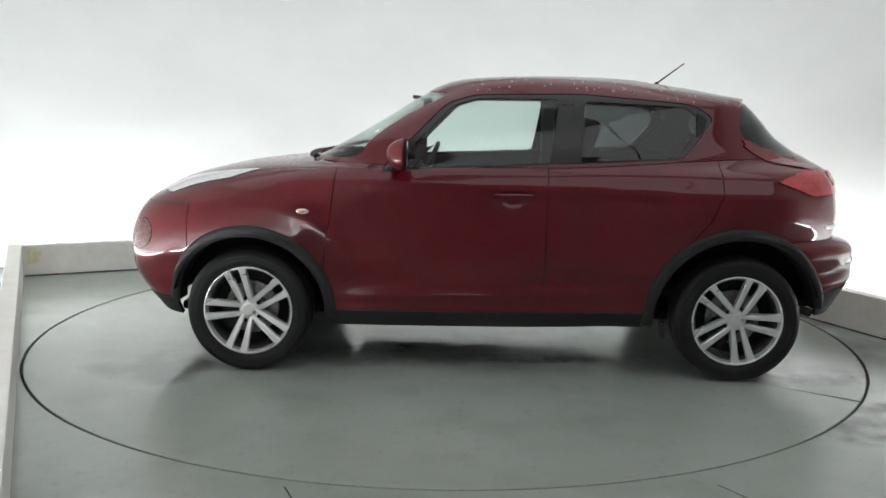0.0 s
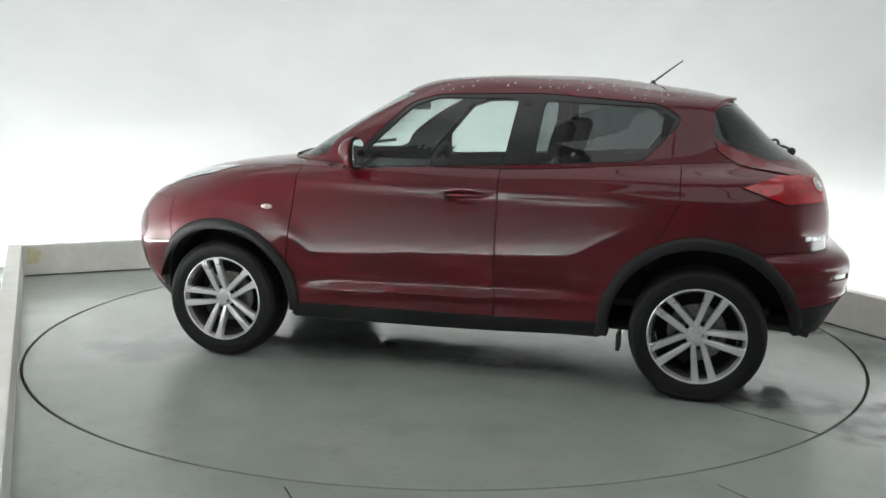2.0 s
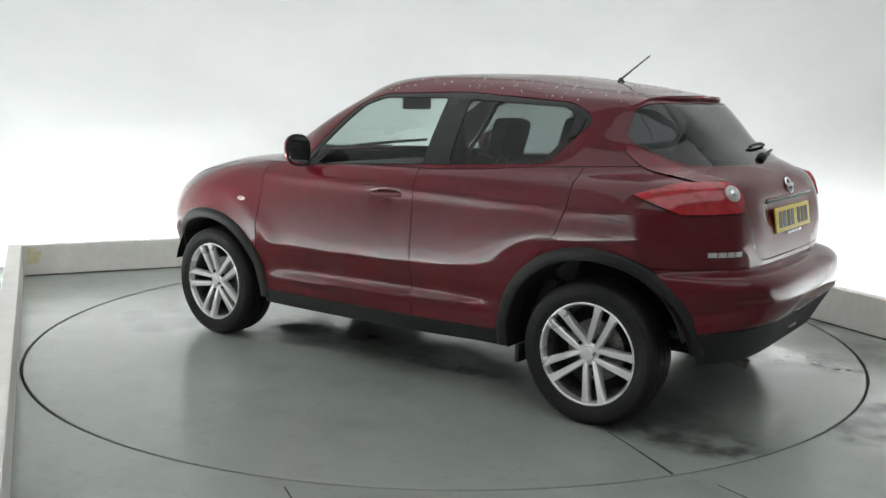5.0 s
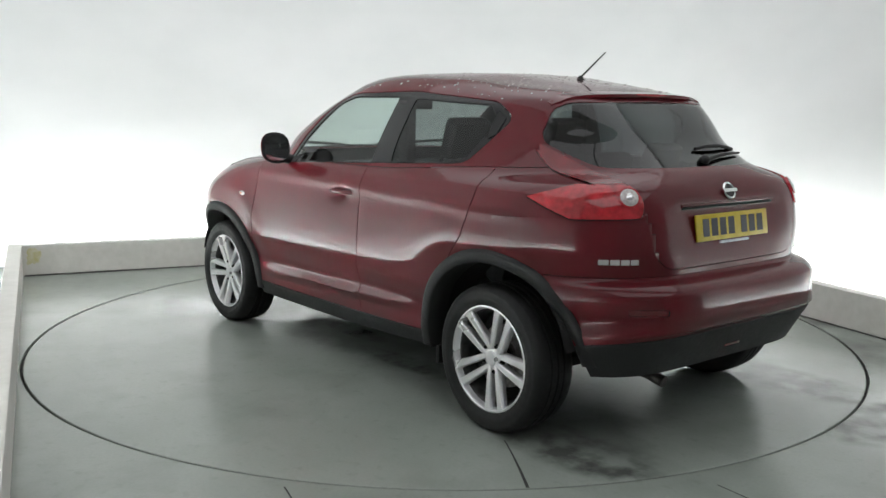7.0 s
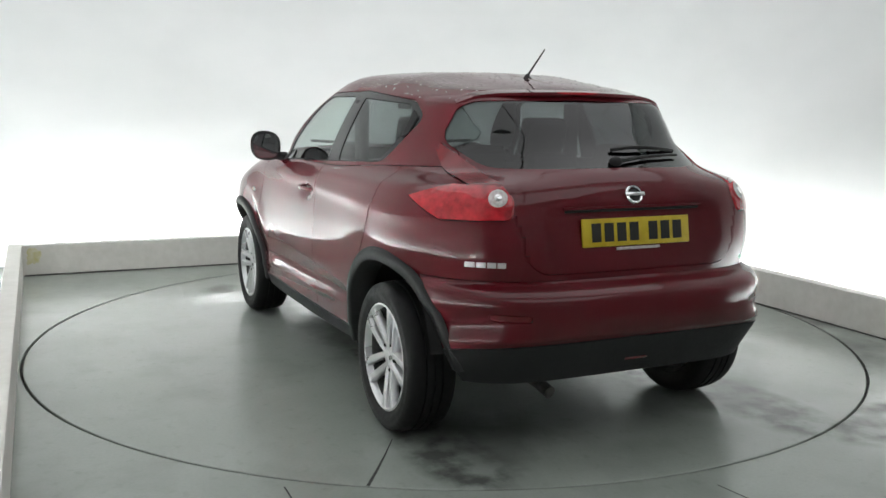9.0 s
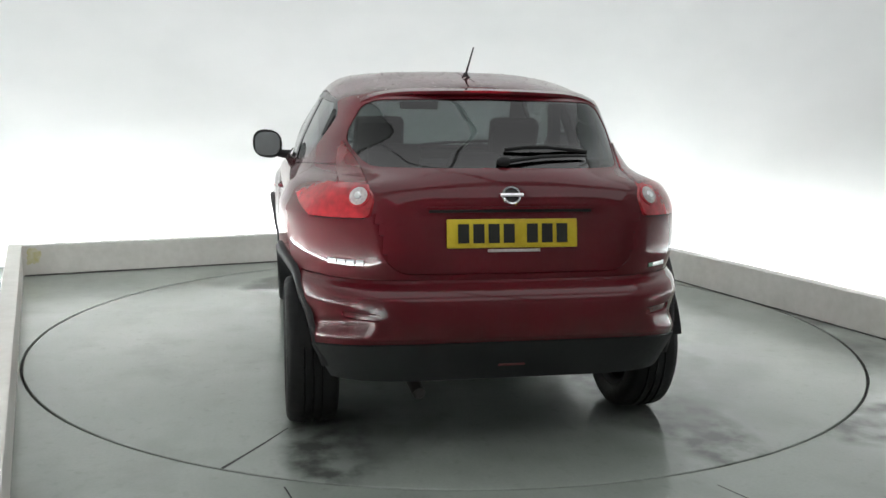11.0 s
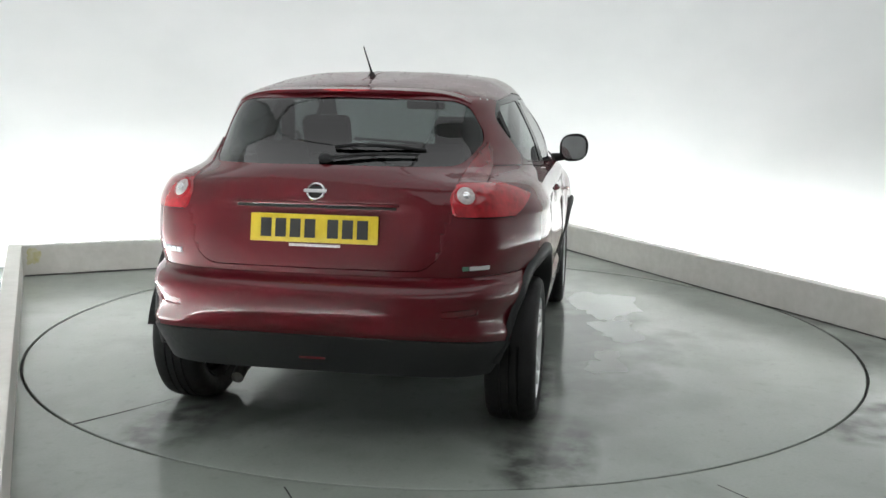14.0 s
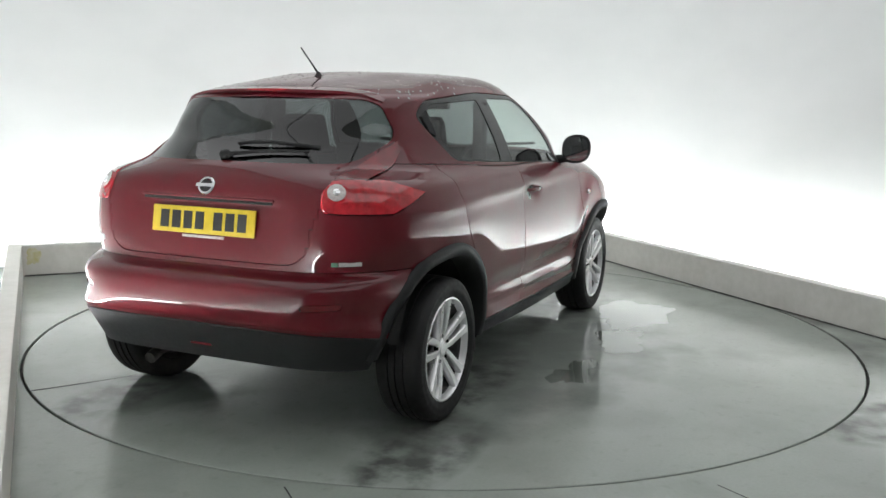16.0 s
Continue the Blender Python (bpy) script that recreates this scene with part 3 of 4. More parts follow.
def cut_panels():
    """The half skin, cut along its shut lines and openings, and each face's panel."""
    bm = half_skin()
    side = lambda c: c.y > 0.45
    front, rear = (lambda c: c.x > 0.1 and c.z > 1.02), (lambda c: c.x < -1.25)
    for x0 in (HUB_X, -HUB_X):
        score(bm, arch(x0, 0.418 if x0 > 0 else 0.440), "y", side)
    for poly in (DLO, FRONT_PANE, REAR_PANE):
        score(bm, poly, "y", lambda c: c.y > 0.45 and c.z > 1.0)
    score(bm, SCREEN, "x", front)
    score(bm, HATCH_PANE, "x", rear)
    for poly in (LAMP_BLOCK, LAMP_ARM):
        score(bm, poly, "x", lambda c: c.x < -1.3)
    score(bm, LAMP_SIDE, "y", lambda c: c.x < -1.3 and c.y > 0.5)
    score(bm, GATE, "x", lambda c: c.x < -1.4)
    score(bm, FOG, "x", lambda c: c.x < -1.6)
    score(bm, BLADE, "z", lambda c: c.x > 1.1 and c.z > 0.85)
    score(bm, BONNET[:3], "z", lambda c: c.x > 0.6 and c.z > 0.86, False)
    score(bm, GRILLE, "x", lambda c: c.x > 1.5)
    score(bm, ROUND_LAMP, "x", lambda c: c.x > 1.4)
    for line in (DOOR_F, DOOR_M, DOOR_R, BUMPER_F):
        score(bm, line, "y", lambda c: c.y > 0.6, False)
    score(bm, [(-1.60, 0.20), (-1.53, 0.72)], "y", lambda c: c.y > 0.5, False)
    lay = bm.faces.layers.int["level"]
    panels = {}
    for f in bm.faces:
        c, lv = f.calc_center_median(), f[lay]
        in_arch = c.y > 0.45 and any((c.x - s) ** 2 + (c.z - HUB_Z) ** 2 < q * q for s, q in ((HUB_X, 0.4178), (-HUB_X, 0.4398)))
        if in_arch:
            name = None
        elif c.y > 0.45 and c.z > 1.0 and inside(FRONT_PANE, c.x, c.z):
            name = "front_side_window"
        elif c.y > 0.45 and c.z > 1.0 and inside(REAR_PANE, c.x, c.z):
            name = "rear_side_window"
        elif c.y > 0.45 and c.z > 1.0 and inside(DLO, c.x, c.z):
            name = "window_surround"
        elif c.x > 0.1 and c.z > 1.1 and inside(SCREEN, c.y, c.z):
            name = "windscreen"
        elif c.x < -1.3 and c.y > 0.5 and (inside(LAMP_BLOCK, c.y, c.z) and inside(LAMP_SIDE, c.x, c.z) or inside(LAMP_ARM, c.y, c.z)):
            name = "lamp_arm" if c.z > 1.088 else "tail_lamp"
        elif c.x < -1.25 and inside(HATCH_PANE, c.y, c.z):
            name = "rear_window"
        elif c.x < -1.4 and lv >= 6 and inside(GATE, c.y, c.z):
            name = "tailgate"
        elif c.x < -1.6 and inside(FOG, c.y, c.z):
            name = "rear_reflector"
        elif lv == 0:
            name = "rear_valance" if c.x < -HUB_X else "front_valance" if c.x > HUB_X else "sill_cladding"
        elif c.x < -1.5 and c.z < 0.745 and lv < 6 and left_of([(-1.60, 0.20), (-1.53, 0.72), (-1.53, 0.9)], c.x, c.z) > 0:
            name = "rear_bumper"
        elif c.x > 1.4 and inside(ROUND_LAMP, c.y, c.z):
            name = "headlamp"
        elif c.x > 1.5 and inside(GRILLE, c.y, c.z):
            name = "grille"
        elif c.x > 1.1 and c.z > 0.85 and inside(BLADE, c.x, c.y):
            name = "lamp_blade"
        elif c.x > 1.5 and lv < 8 and left_of(BUMPER_F, c.x, c.z) < 0:
            name = "front_bumper"
        elif c.x > 0.6 and c.z > 0.86 and lv < 12 and inside(BONNET, c.x, c.y):
            name = "bonnet"
        elif lv >= 12:
            name = "roof"
        elif left_of(DOOR_F, c.x, c.z) < 0:
            name = "front_wing"
        elif left_of(DOOR_M, c.x, c.z) < 0:
            name = "front_door"
        elif left_of(DOOR_R, c.x, c.z) < 0:
            name = "rear_door"
        else:
            name = "rear_wing"
        if name:
            panels.setdefault(name, []).append(f)
    return bm, panels


def lifted(bm, faces, gap=0.0022, push=0.0):
    """The faces as a bmesh of their own, edges drawn in by the gap and folded inwards."""
    out = bmesh.new()
    made = {}
    for f in faces:
        vs = []
        for v in f.verts:
            if v.index not in made:
                made[v.index] = out.verts.new(v.co + v.normal * push)
            vs.append(made[v.index])
        try:
            out.faces.new(vs)
        except ValueError:
            pass
    out.normal_update()
    rim = [e for e in out.edges if e.is_boundary and not all(abs(v.co.y) < 1e-4 for v in e.verts)]
    if gap:
        moves = {}
        for e in rim:
            f = e.link_faces[0]
            mid = f.calc_center_median()
            d = (e.verts[1].co - e.verts[0].co)
            if d.length < 1e-7:
                continue
            d.normalize()
            w = mid - e.verts[0].co
            w = w - d * w.dot(d)
            if w.length < 1e-7:
                continue
            w.normalize()
            for v in e.verts:
                moves.setdefault(v, []).append(w)
        for v, ws in moves.items():
            w = sum(ws, Vector())
            if w.length > 1e-6:
                step = w.normalized() * gap
                if abs(v.co.y) < 1e-4:
                    step.y = 0
                v.co += step
        got = bmesh.ops.extrude_edge_only(out, edges=rim)
        new_verts = [g for g in got["geom"] if isinstance(g, bmesh.types.BMVert)]
        out.normal_update()
        inward = Vector((-0.1, 0, 0.85))
        for v in new_verts:
            d = inward + Vector((v.co.x * 0.85, 0, 0)) - v.co
            v.co += d.normalized() * 0.010
    return out


def both(bm):
    """The half and its mirror image, joined on the middle line."""
    other = mirrored(bm)
    me = bpy.data.meshes.new("half")
    other.to_mesh(me)
    other.free()
    bm.from_mesh(me)
    bpy.data.meshes.remove(me)
    bmesh.ops.remove_doubles(bm, verts=[v for v in bm.verts if abs(v.co.y) < 1e-3], dist=5e-4)
    return bm


car = tagged(new("car"), "dark red compact crossover car with black arch cladding, wet from washing", "car")
LOOK = {  # panel: material, joined over the middle, stand-off, label
    "front_bumper": (PAINT, True, 0, ""), "rear_bumper": (PAINT, True, 0, ""), "bonnet": (PAINT, True, 0, ""),
    "roof": (PAINT, True, 0, ""), "tailgate": (PAINT, True, 0, ""), "front_wing": (PAINT, False, 0, ""),
    "rear_wing": (PAINT, False, 0, ""), "front_door": (PAINT, False, 0, ""), "rear_door": (PAINT, False, 0, ""),
    "sill_cladding": (PLASTIC, False, 0.004, "matt black plastic sill cladding"),
    "rear_valance": (PLASTIC, True, 0.004, "matt black plastic rear valance"),
    "front_valance": (PLASTIC, True, 0.004, "matt black plastic front valance"),
    "window_surround": (TRIM, False, -0.003, "gloss black window surround"),
    "front_side_window": (CLEAR, False, -0.006, "clear side window"), "rear_side_window": (TINTED, False, -0.006, "tinted side window"),
    "windscreen": (CLEAR, True, -0.003, "clear windscreen"), "rear_window": (PRIVACY, True, -0.003, "tinted rear window"),
    "tail_lamp": (RED_LENS, False, 0.008, "red tail lamp lens"), "lamp_arm": (DEEP_LENS, False, 0.006, "dark red upper arm of the tail lamp"), "rear_reflector": (REFLECTOR, False, -0.006, "recessed red reflector"),
    "headlamp": (DARK_LENS, False, 0.002, "round dark headlamp lens"), "lamp_blade": (LAMP_LENS, False, 0.004, "clear blade-shaped lamp on the wing"),
    "grille": (TRIM, True, -0.006, "black grille"),
}
skin, panels = cut_panels()
skin.normal_update()
skin.verts.index_update()
tree = BVHTree.FromBMesh(skin)
GLASS = ("front_side_window", "rear_side_window", "windscreen", "rear_window")
SEEN = {}
for name, faces in panels.items():
    mat, joined, push, label = LOOK[name]
    bm = lifted(skin, faces, 0.0 if name in GLASS else 0.0022, push)
    if joined:
        SEEN[name] = part(name, both(bm), mat, car, label, 40)
    else:
        other = mirrored(bm)
        SEEN[name] = part(name, bm, mat, car, label, 40)
        part(name, other, mat, car, label, 40)
liner = [f for n, fs in panels.items() if n not in GLASS + ("window_surround",) for f in fs]
part("inner_shell", both(lifted(skin, [f for f in liner if f.calc_center_median().z < 1.12], 0.0, -0.012)), LINER, car, "dark inner shell behind the panels")
part("cabin_lining", both(lifted(skin, [f for f in liner if f.calc_center_median().z >= 1.12], 0.0, -0.012)), HEADLINER, car, "pale grey pillar and roof lining")


def skin_y(x, z):
    """How far out the left side's skin lies."""
    hit = tree.ray_cast(Vector((x, 2, z)), Vector((0, -1, 0)))
    return hit[0].y if hit[0] else None


def skin_x(y, z):
    """Where the tail's skin lies."""
    hit = tree.ray_cast(Vector((-3, max(y, 0.012), z)), Vector((1, 0, 0)))
    return hit[0].x if hit[0] and hit[0].x < -1 else None


# ---------------------------------------------------------------- arch cladding
def build_arch(x0, first, last):
    bm = bmesh.new()
    wide = 0.0 if x0 > 0 else 0.026
    section = [(r + wide, d) for r, d in ((0.400, -0.10), (0.400, 0.010), (0.406, 0.018), (0.440, 0.020), (0.456, 0.012), (0.460, -0.004))]
    rows, n = [], 44
    ys = []
    for k in range(n + 1):
        a = radians(first + (last - first) * k / n)
        y = None
        for r in (0.45 + wide, 0.43 + wide, 0.47 + wide):
            y = y or skin_y(x0 + r * math.cos(a), HUB_Z + r * math.sin(a))
        ys.append(y if y and y > 0.6 else None)
    good = [(k, y) for k, y in enumerate(ys) if y]
    ys = np.interp(range(n + 1), [g[0] for g in good], [g[1] for g in good])
    ys = np.convolve(np.r_[[ys[0]] * 2, ys, [ys[-1]] * 2], np.ones(5) / 5, "valid")
    for k in range(n + 1):
        a = radians(first + (last - first) * k / n)
        rows.append([bm.verts.new((x0 + r * math.cos(a), ys[k] + d, HUB_Z + r * math.sin(a))) for r, d in section])
    for p, q in zip(rows, rows[1:]):
        for k in range(len(section) - 1):
            bm.faces.new((p[k], p[k + 1], q[k + 1], q[k]))
    bm.faces.new(rows[0])
    bm.faces.new(rows[-1])
    bmesh.ops.recalc_face_normals(bm, faces=bm.faces)
    return bm


def build_well(x0):
    """The dark wheel house over a wheel."""
    bm = bmesh.new()
    n, rows, wide = 28, [], 0.415 if x0 > 0 else 0.437
    for k in range(n + 1):
        a = radians((14 if x0 > 0 else -6) + (174 if x0 > 0 else 170) * k / n)
        rows.append([bm.verts.new((x0 + wide * math.cos(a), y, HUB_Z + wide * math.sin(a))) for y in (0.815, 0.5)])
    for p, q in zip(rows, rows[1:]):
        bm.faces.new((p[0], p[1], q[1], q[0]))
    bm.faces.new([r[1] for r in rows])
    return bm


for x0, first, last, name in ((HUB_X, 4, 184, "front_arch_cladding"), (-HUB_X, -4, 173, "rear_arch_cladding")):
    for flip in (False, True):
        bm, well = build_arch(x0, first, last), build_well(x0)
        part(name, mirrored(bm) if flip else bm, PLASTIC, car, "matt black plastic arch cladding", 50)
        part("wheel_house", mirrored(well) if flip else well, LINER, car, "dark wheel house", 50)

# floor pan and hidden mechanicals
bm = box((-1.42, -0.58, 0.26), (1.70, 0.58, 0.31), 0.02)
# the rear and the wide box are added to block light under the car
box((-1.76, -0.56, 0.345), (-1.415, 0.56, 0.40), 0.015, bm=bm)
box((-0.80, -0.775, 0.262), (0.80, 0.775, 0.312), 0.01, bm=bm)
part("floor_pan_and_blockers", bm, LINER, car, "dark underbody")


# ---------------------------------------------------------------- wheels
BARREL = noisy(material("dark_barrel", (0.05, 0.05, 0.05), 0.55, 0.4), 30, (0.03, 0.03, 0.03), (0.08, 0.08, 0.08), (0.45, 0.65))


def build_wheel():
    tyre_profile = [(0.228, -0.095), (0.245, -0.104), (0.275, -0.110), (0.300, -0.106), (0.316, -0.094), (0.322, -0.075), (0.325, -0.045),
                    (0.325, -0.040), (0.317, -0.039), (0.317, -0.033), (0.3255, -0.032), (0.326, -0.006), (0.318, -0.005), (0.318, 0.005), (0.326, 0.006),
                    (0.3255, 0.032), (0.317, 0.033), (0.317, 0.039), (0.325, 0.040), (0.325, 0.045), (0.322, 0.075), (0.316, 0.094), (0.300, 0.106),
                    (0.290, 0.1085), (0.287, 0.1075), (0.275, 0.110), (0.258, 0.1085), (0.255, 0.1065), (0.245, 0.104), (0.228, 0.095)]
    rim_profile = [(0.214, 0.070), (0.219, 0.082), (0.221, 0.094), (0.226, 0.100), (0.233, 0.098), (0.234, 0.088)]
    barrel_profile = [(0.222, -0.095), (0.205, -0.08), (0.200, 0.02), (0.206, 0.06), (0.2138, 0.0695)]
    bm = revolved(rim_profile, 72)
    wheel = part("wheel", bm, ALLOY, car, "silver alloy wheel with five twin spokes", 40)
    part("barrel", revolved(barrel_profile, 72), BARREL, wheel, "sooty dark inner barrel", 40)
    part("tyre", revolved(tyre_profile, 72, True), RUBBER, wheel, "black rubber tyre", 45)
    for k in range(5):
        for side in (-1, 1):
            bm = bmesh.new()
            # a bar from the hub to the rim, dished and tapered, its pair standing a hand apart
            stations = [(0.026, 0.019, 0.0120, 0.070, 0.040), (0.075, 0.0265, 0.0150, 0.080, 0.038), (0.145, 0.0335, 0.0165, 0.090, 0.034), (0.198, 0.0390, 0.0190, 0.096, 0.030), (0.224, 0.0420, 0.0240, 0.097, 0.028)]
            rows = []
            for r, off, half, top, deep in stations:
                cx = side * off
                rows.append([bm.verts.new((cx + dx, yy, r)) for dx, yy in ((-half, top - deep), (-half, top - 0.006), (-half + 0.005, top), (half - 0.005, top), (half, top - 0.006), (half, top - deep))])
            for p, q in zip(rows, rows[1:]):
                for j in range(6):
                    bm.faces.new((p[j], p[(j + 1) % 6], q[(j + 1) % 6], q[j]))
            bm.faces.new(rows[0])
            bm.faces.new(rows[-1])
            bmesh.ops.recalc_face_normals(bm, faces=bm.faces)
            bmesh.ops.transform(bm, matrix=Matrix.Rotation(2 * math.pi * k / 5, 4, "Y"), verts=bm.verts)
            part("spoke", bm, ALLOY, wheel, "", 40)
    part("hub", revolved([(0, 0.040), (0.066, 0.040), (0.068, 0.058), (0.062, 0.064), (0.036, 0.073), (0.0345, 0.073), (0.0, 0.073)], 40), ALLOY, wheel)
    part("hub_cap", revolved([(0, 0.080), (0.020, 0.0815), (0.030, 0.080), (0.033, 0.074)], 32), ALLOY, wheel, "round silver centre cap")
    for k in range(5):
        a = 2 * math.pi * k / 5
        bm = revolved([(0, 0.076), (0.007, 0.076), (0.0085, 0.072), (0.0085, 0.050)], 6)
        bmesh.ops.transform(bm, matrix=Matrix.Translation((0.059 * math.sin(a), 0, 0.059 * math.cos(a))), verts=bm.verts)
        part("wheel_nut", bm, TRIM, wheel, "dark wheel nut")
        # near-black ring on the hub face paints the shade of a nut recess
        bm = revolved([(0.0085, 0.0655), (0.0120, 0.0665), (0.0125, 0.0600)], 16)
        bmesh.ops.transform(bm, matrix=Matrix.Translation((0.059 * math.sin(a), 0, 0.059 * math.cos(a))), verts=bm.verts)
        part("nut_recess_shade", bm, LINER, wheel)
    part("brake_disc", revolved([(0.06, 0.012), (0.075, 0.012), (0.078, 0.0), (0.140, 0.0), (0.141, -0.02), (0.06, -0.02)], 40), STEEL, wheel, "worn steel brake disc")
    part("brake_caliper", box((0.06, -0.05, -0.07), (0.155, 0.022, 0.07), 0.012), PLASTIC, wheel, "dark brake caliper")
    part("backplate", revolved([(0, -0.03), (0.195, -0.03), (0.2, -0.06)], 40), LINER, wheel)
    return wheel


first_wheel = build_wheel()
TRACK = HUB_Y - 0.098
first_wheel.matrix_basis = pose(HUB_X, TRACK, HUB_Z + 0.006, 0, 18, 0)
for x0, side, spin in ((-HUB_X, 1, 48), (HUB_X, -1, 20), (-HUB_X, -1, 5)):
    m = pose(x0, side * TRACK, HUB_Z + 0.006, 0, spin, 0 if side > 0 else 180)
    copy_thing(first_wheel, m)


# ---------------------------------------------------------------- fittings on the car
def ellipsoid(c, r, bm=None, u=20, v=12):
    bm = bm or bmesh.new()
    bmesh.ops.create_uvsphere(bm, u_segments=u, v_segments=v, radius=1, matrix=Matrix.Translation(c) @ Matrix.Diagonal((*r, 1)))
    return bm


def pair(name, make, mat, label="", parent=None, smooth=40):
    """A part on the left and its mirror image on the right."""
    a = part(name, make(), mat, parent or car, label, smooth)
    b = part(name, mirrored(make()), mat, parent or car, label, smooth)
    return a, b


def mirror_shell():
    # rounded block, blunt towards the rear, drawn to a nose in front
    bm = bmesh.new()
    bmesh.ops.create_cube(bm, size=1.0)
    bmesh.ops.subdivide_edges(bm, edges=bm.edges, cuts=7, use_grid_fill=True)
    for v in bm.verts:
        p = v.co * 2
        n = 2.5
        k = (abs(p.x) ** n + abs(p.y) ** n + abs(p.z) ** n) ** (1 / n)
        p = p / k
        front = max(p.x, 0)
        v.co = Vector((0.455 + p.x * (0.085 if p.x > 0 else 0.026), 0.925 + p.y * 0.086 * (1 - 0.35 * front) - 0.02 * front, 1.150 + p.z * 0.084 * (1 - 0.3 * front) + 0.006 * p.y))
    bmesh.ops.recalc_face_normals(bm, faces=bm.faces)
    return bm


def mirror_glass():
    n = 28
    pts = []
    for k in range(n):
        a = 2 * math.pi * k / n
        c, s = math.cos(a), math.sin(a)
        q = (abs(c) ** 3.2 + abs(s) ** 3.2) ** (-1 / 3.2)
        pts.append((0.925 + 0.074 * c * q, 1.150 + 0.070 * s * q))
    return prism(pts, 0.4275, 0.4295, "x")


shells = pair("mirror_housing", mirror_shell, PAINT, "dark red door mirror housing")
for shell, flip in zip(shells, (False, True)):
    g = mirror_glass()
    back = mirror_shell()
    for v in back.verts:
        v.co = Vector((min(v.co.x, 0.440), 0.925 + (v.co.y - 0.925) * 1.02, 1.150 + (v.co.z - 1.150) * 1.02))
    foot = tube([(0.505, 0.79, 1.080), (0.50, 0.84, 1.088), (0.49, 0.90, 1.098)], 0.030, 10, taper=0.7)
    for n, b, m in (("mirror_rim", back, PLASTIC), ("mirror_foot", foot, PLASTIC), ("mirror_glass", g, MIRROR)):
        part(n, mirrored(b) if flip else b, m, shell, {"mirror_rim": "black mirror rim", "mirror_foot": "black mirror foot", "mirror_glass": "mirror glass"}[n], 40)


def sail():
    """The black triangle at the foot of the windscreen pillar."""
    pts = [(0.57, 1.062), (0.44, 1.068), (0.37, 1.13)]
    y = 0.005
    bm = bmesh.new()
    a = [bm.verts.new((x, (skin_y(x, z) or 0.78) + 0.004, z)) for x, z in pts]
    b = [bm.verts.new((x, (skin_y(x, z) or 0.78) - 0.004, z)) for x, z in pts]
    bm.faces.new(a)
    bm.faces.new(b)
    for k in range(3):
        bm.faces.new((a[k], a[(k + 1) % 3], b[(k + 1) % 3], b[k]))
    bmesh.ops.recalc_face_normals(bm, faces=bm.faces)
    return bm


pair("mirror_sail", sail, PLASTIC, "black mirror corner trim")


# door handles: a painted bar bridging its recess
def handle():
    y = (skin_y(-0.20, 0.95) or 0.86)
    pts = [(-0.205, y - 0.012, 0.950), (-0.185, y + 0.008, 0.950), (-0.15, y + 0.018, 0.950), (-0.105, y + 0.021, 0.950), (-0.06, y + 0.018, 0.950), (-0.02, y + 0.008, 0.950), (-0.005, y - 0.012, 0.950)]
    return tube(pts, 0.0105, 10)


pair("door_handle", handle, PAINT)


def on_side(pts, lift, deep=0.008):
    """A plate with the given outline that lies on the car's left side."""
    bm = bmesh.new()
    a = [bm.verts.new((x, (skin_y(x, z) or 0.78) + lift, z)) for x, z in pts]
    b = [bm.verts.new((x, (skin_y(x, z) or 0.78) + lift - deep, z)) for x, z in pts]
    bm.faces.new(a)
    bm.faces.new(b)
    for k in range(len(pts)):
        j = (k + 1) % len(pts)
        bm.faces.new((a[k], a[j], b[j], b[k]))
    bmesh.ops.recalc_face_normals(bm, faces=bm.faces)
    return bm


def hidden_handle():
    return on_side([(-1.055, 1.375), (-1.105, 1.345), (-1.085, 1.275), (-1.045, 1.255)], 0.004)


pair("rear_door_handle", hidden_handle, PLASTIC, "black handle hidden in the pillar")


# side repeaters
def repeater():
    y = skin_y(0.970, 0.853)
    return ellipsoid((0.970, y, 0.853), (0.034, 0.009, 0.014))


def repeater_core():
    y = skin_y(0.970, 0.853)
    return ellipsoid((0.970, y + 0.006, 0.853), (0.011, 0.006, 0.007))


AMBER = material("amber_bulb", (0.55, 0.16, 0.05), 0.3)
a, b = pair("side_repeater", repeater, WHITE_LENS, "clear oval side repeater")
part("bulb", repeater_core(), AMBER, a, "amber bulb")
part("bulb", mirrored(repeater_core()), AMBER, b, "amber bulb")


# reversing lamps in the tail lamps
def disc_on_tail(y, z, r, proud, bulge=0.004):
    x = skin_x(y, z)
    hit = tree.ray_cast(Vector((-3, y, z)), Vector((1, 0, 0)))
    bm = revolved([(0, proud + bulge), (r * 0.55, proud + bulge * 0.7), (r * 0.9, proud + bulge * 0.2), (r, proud - 0.002), (r, -0.01)], 28, axis="z")
    m = Matrix.Translation((x, y, z)) @ hit[1].to_track_quat("Z", "Y").to_matrix().to_4x4()
    bmesh.ops.transform(bm, matrix=m, verts=bm.verts)
    return bm


pair("reversing_lamp", lambda: disc_on_tail(0.585, 1.047, 0.037, 0.012), WHITE_LENS, "round clear reversing lamp")
pair("lamp_reflector", lambda: disc_on_tail(0.585, 1.047, 0.016, 0.0165), CHROME, "bright reflector bowl")
pair("lamp_bezel", lambda: disc_on_tail(0.585, 1.047, 0.046, 0.0095, 0.001), RED_LENS)

# antenna
mast = part("antenna", tube([(-0.968, 0, 1.548), (-1.02, 0, 1.588), (-1.112, 0, 1.657)], 0.0052, 8, taper=0.6), PLASTIC, car, "thin black roof antenna")
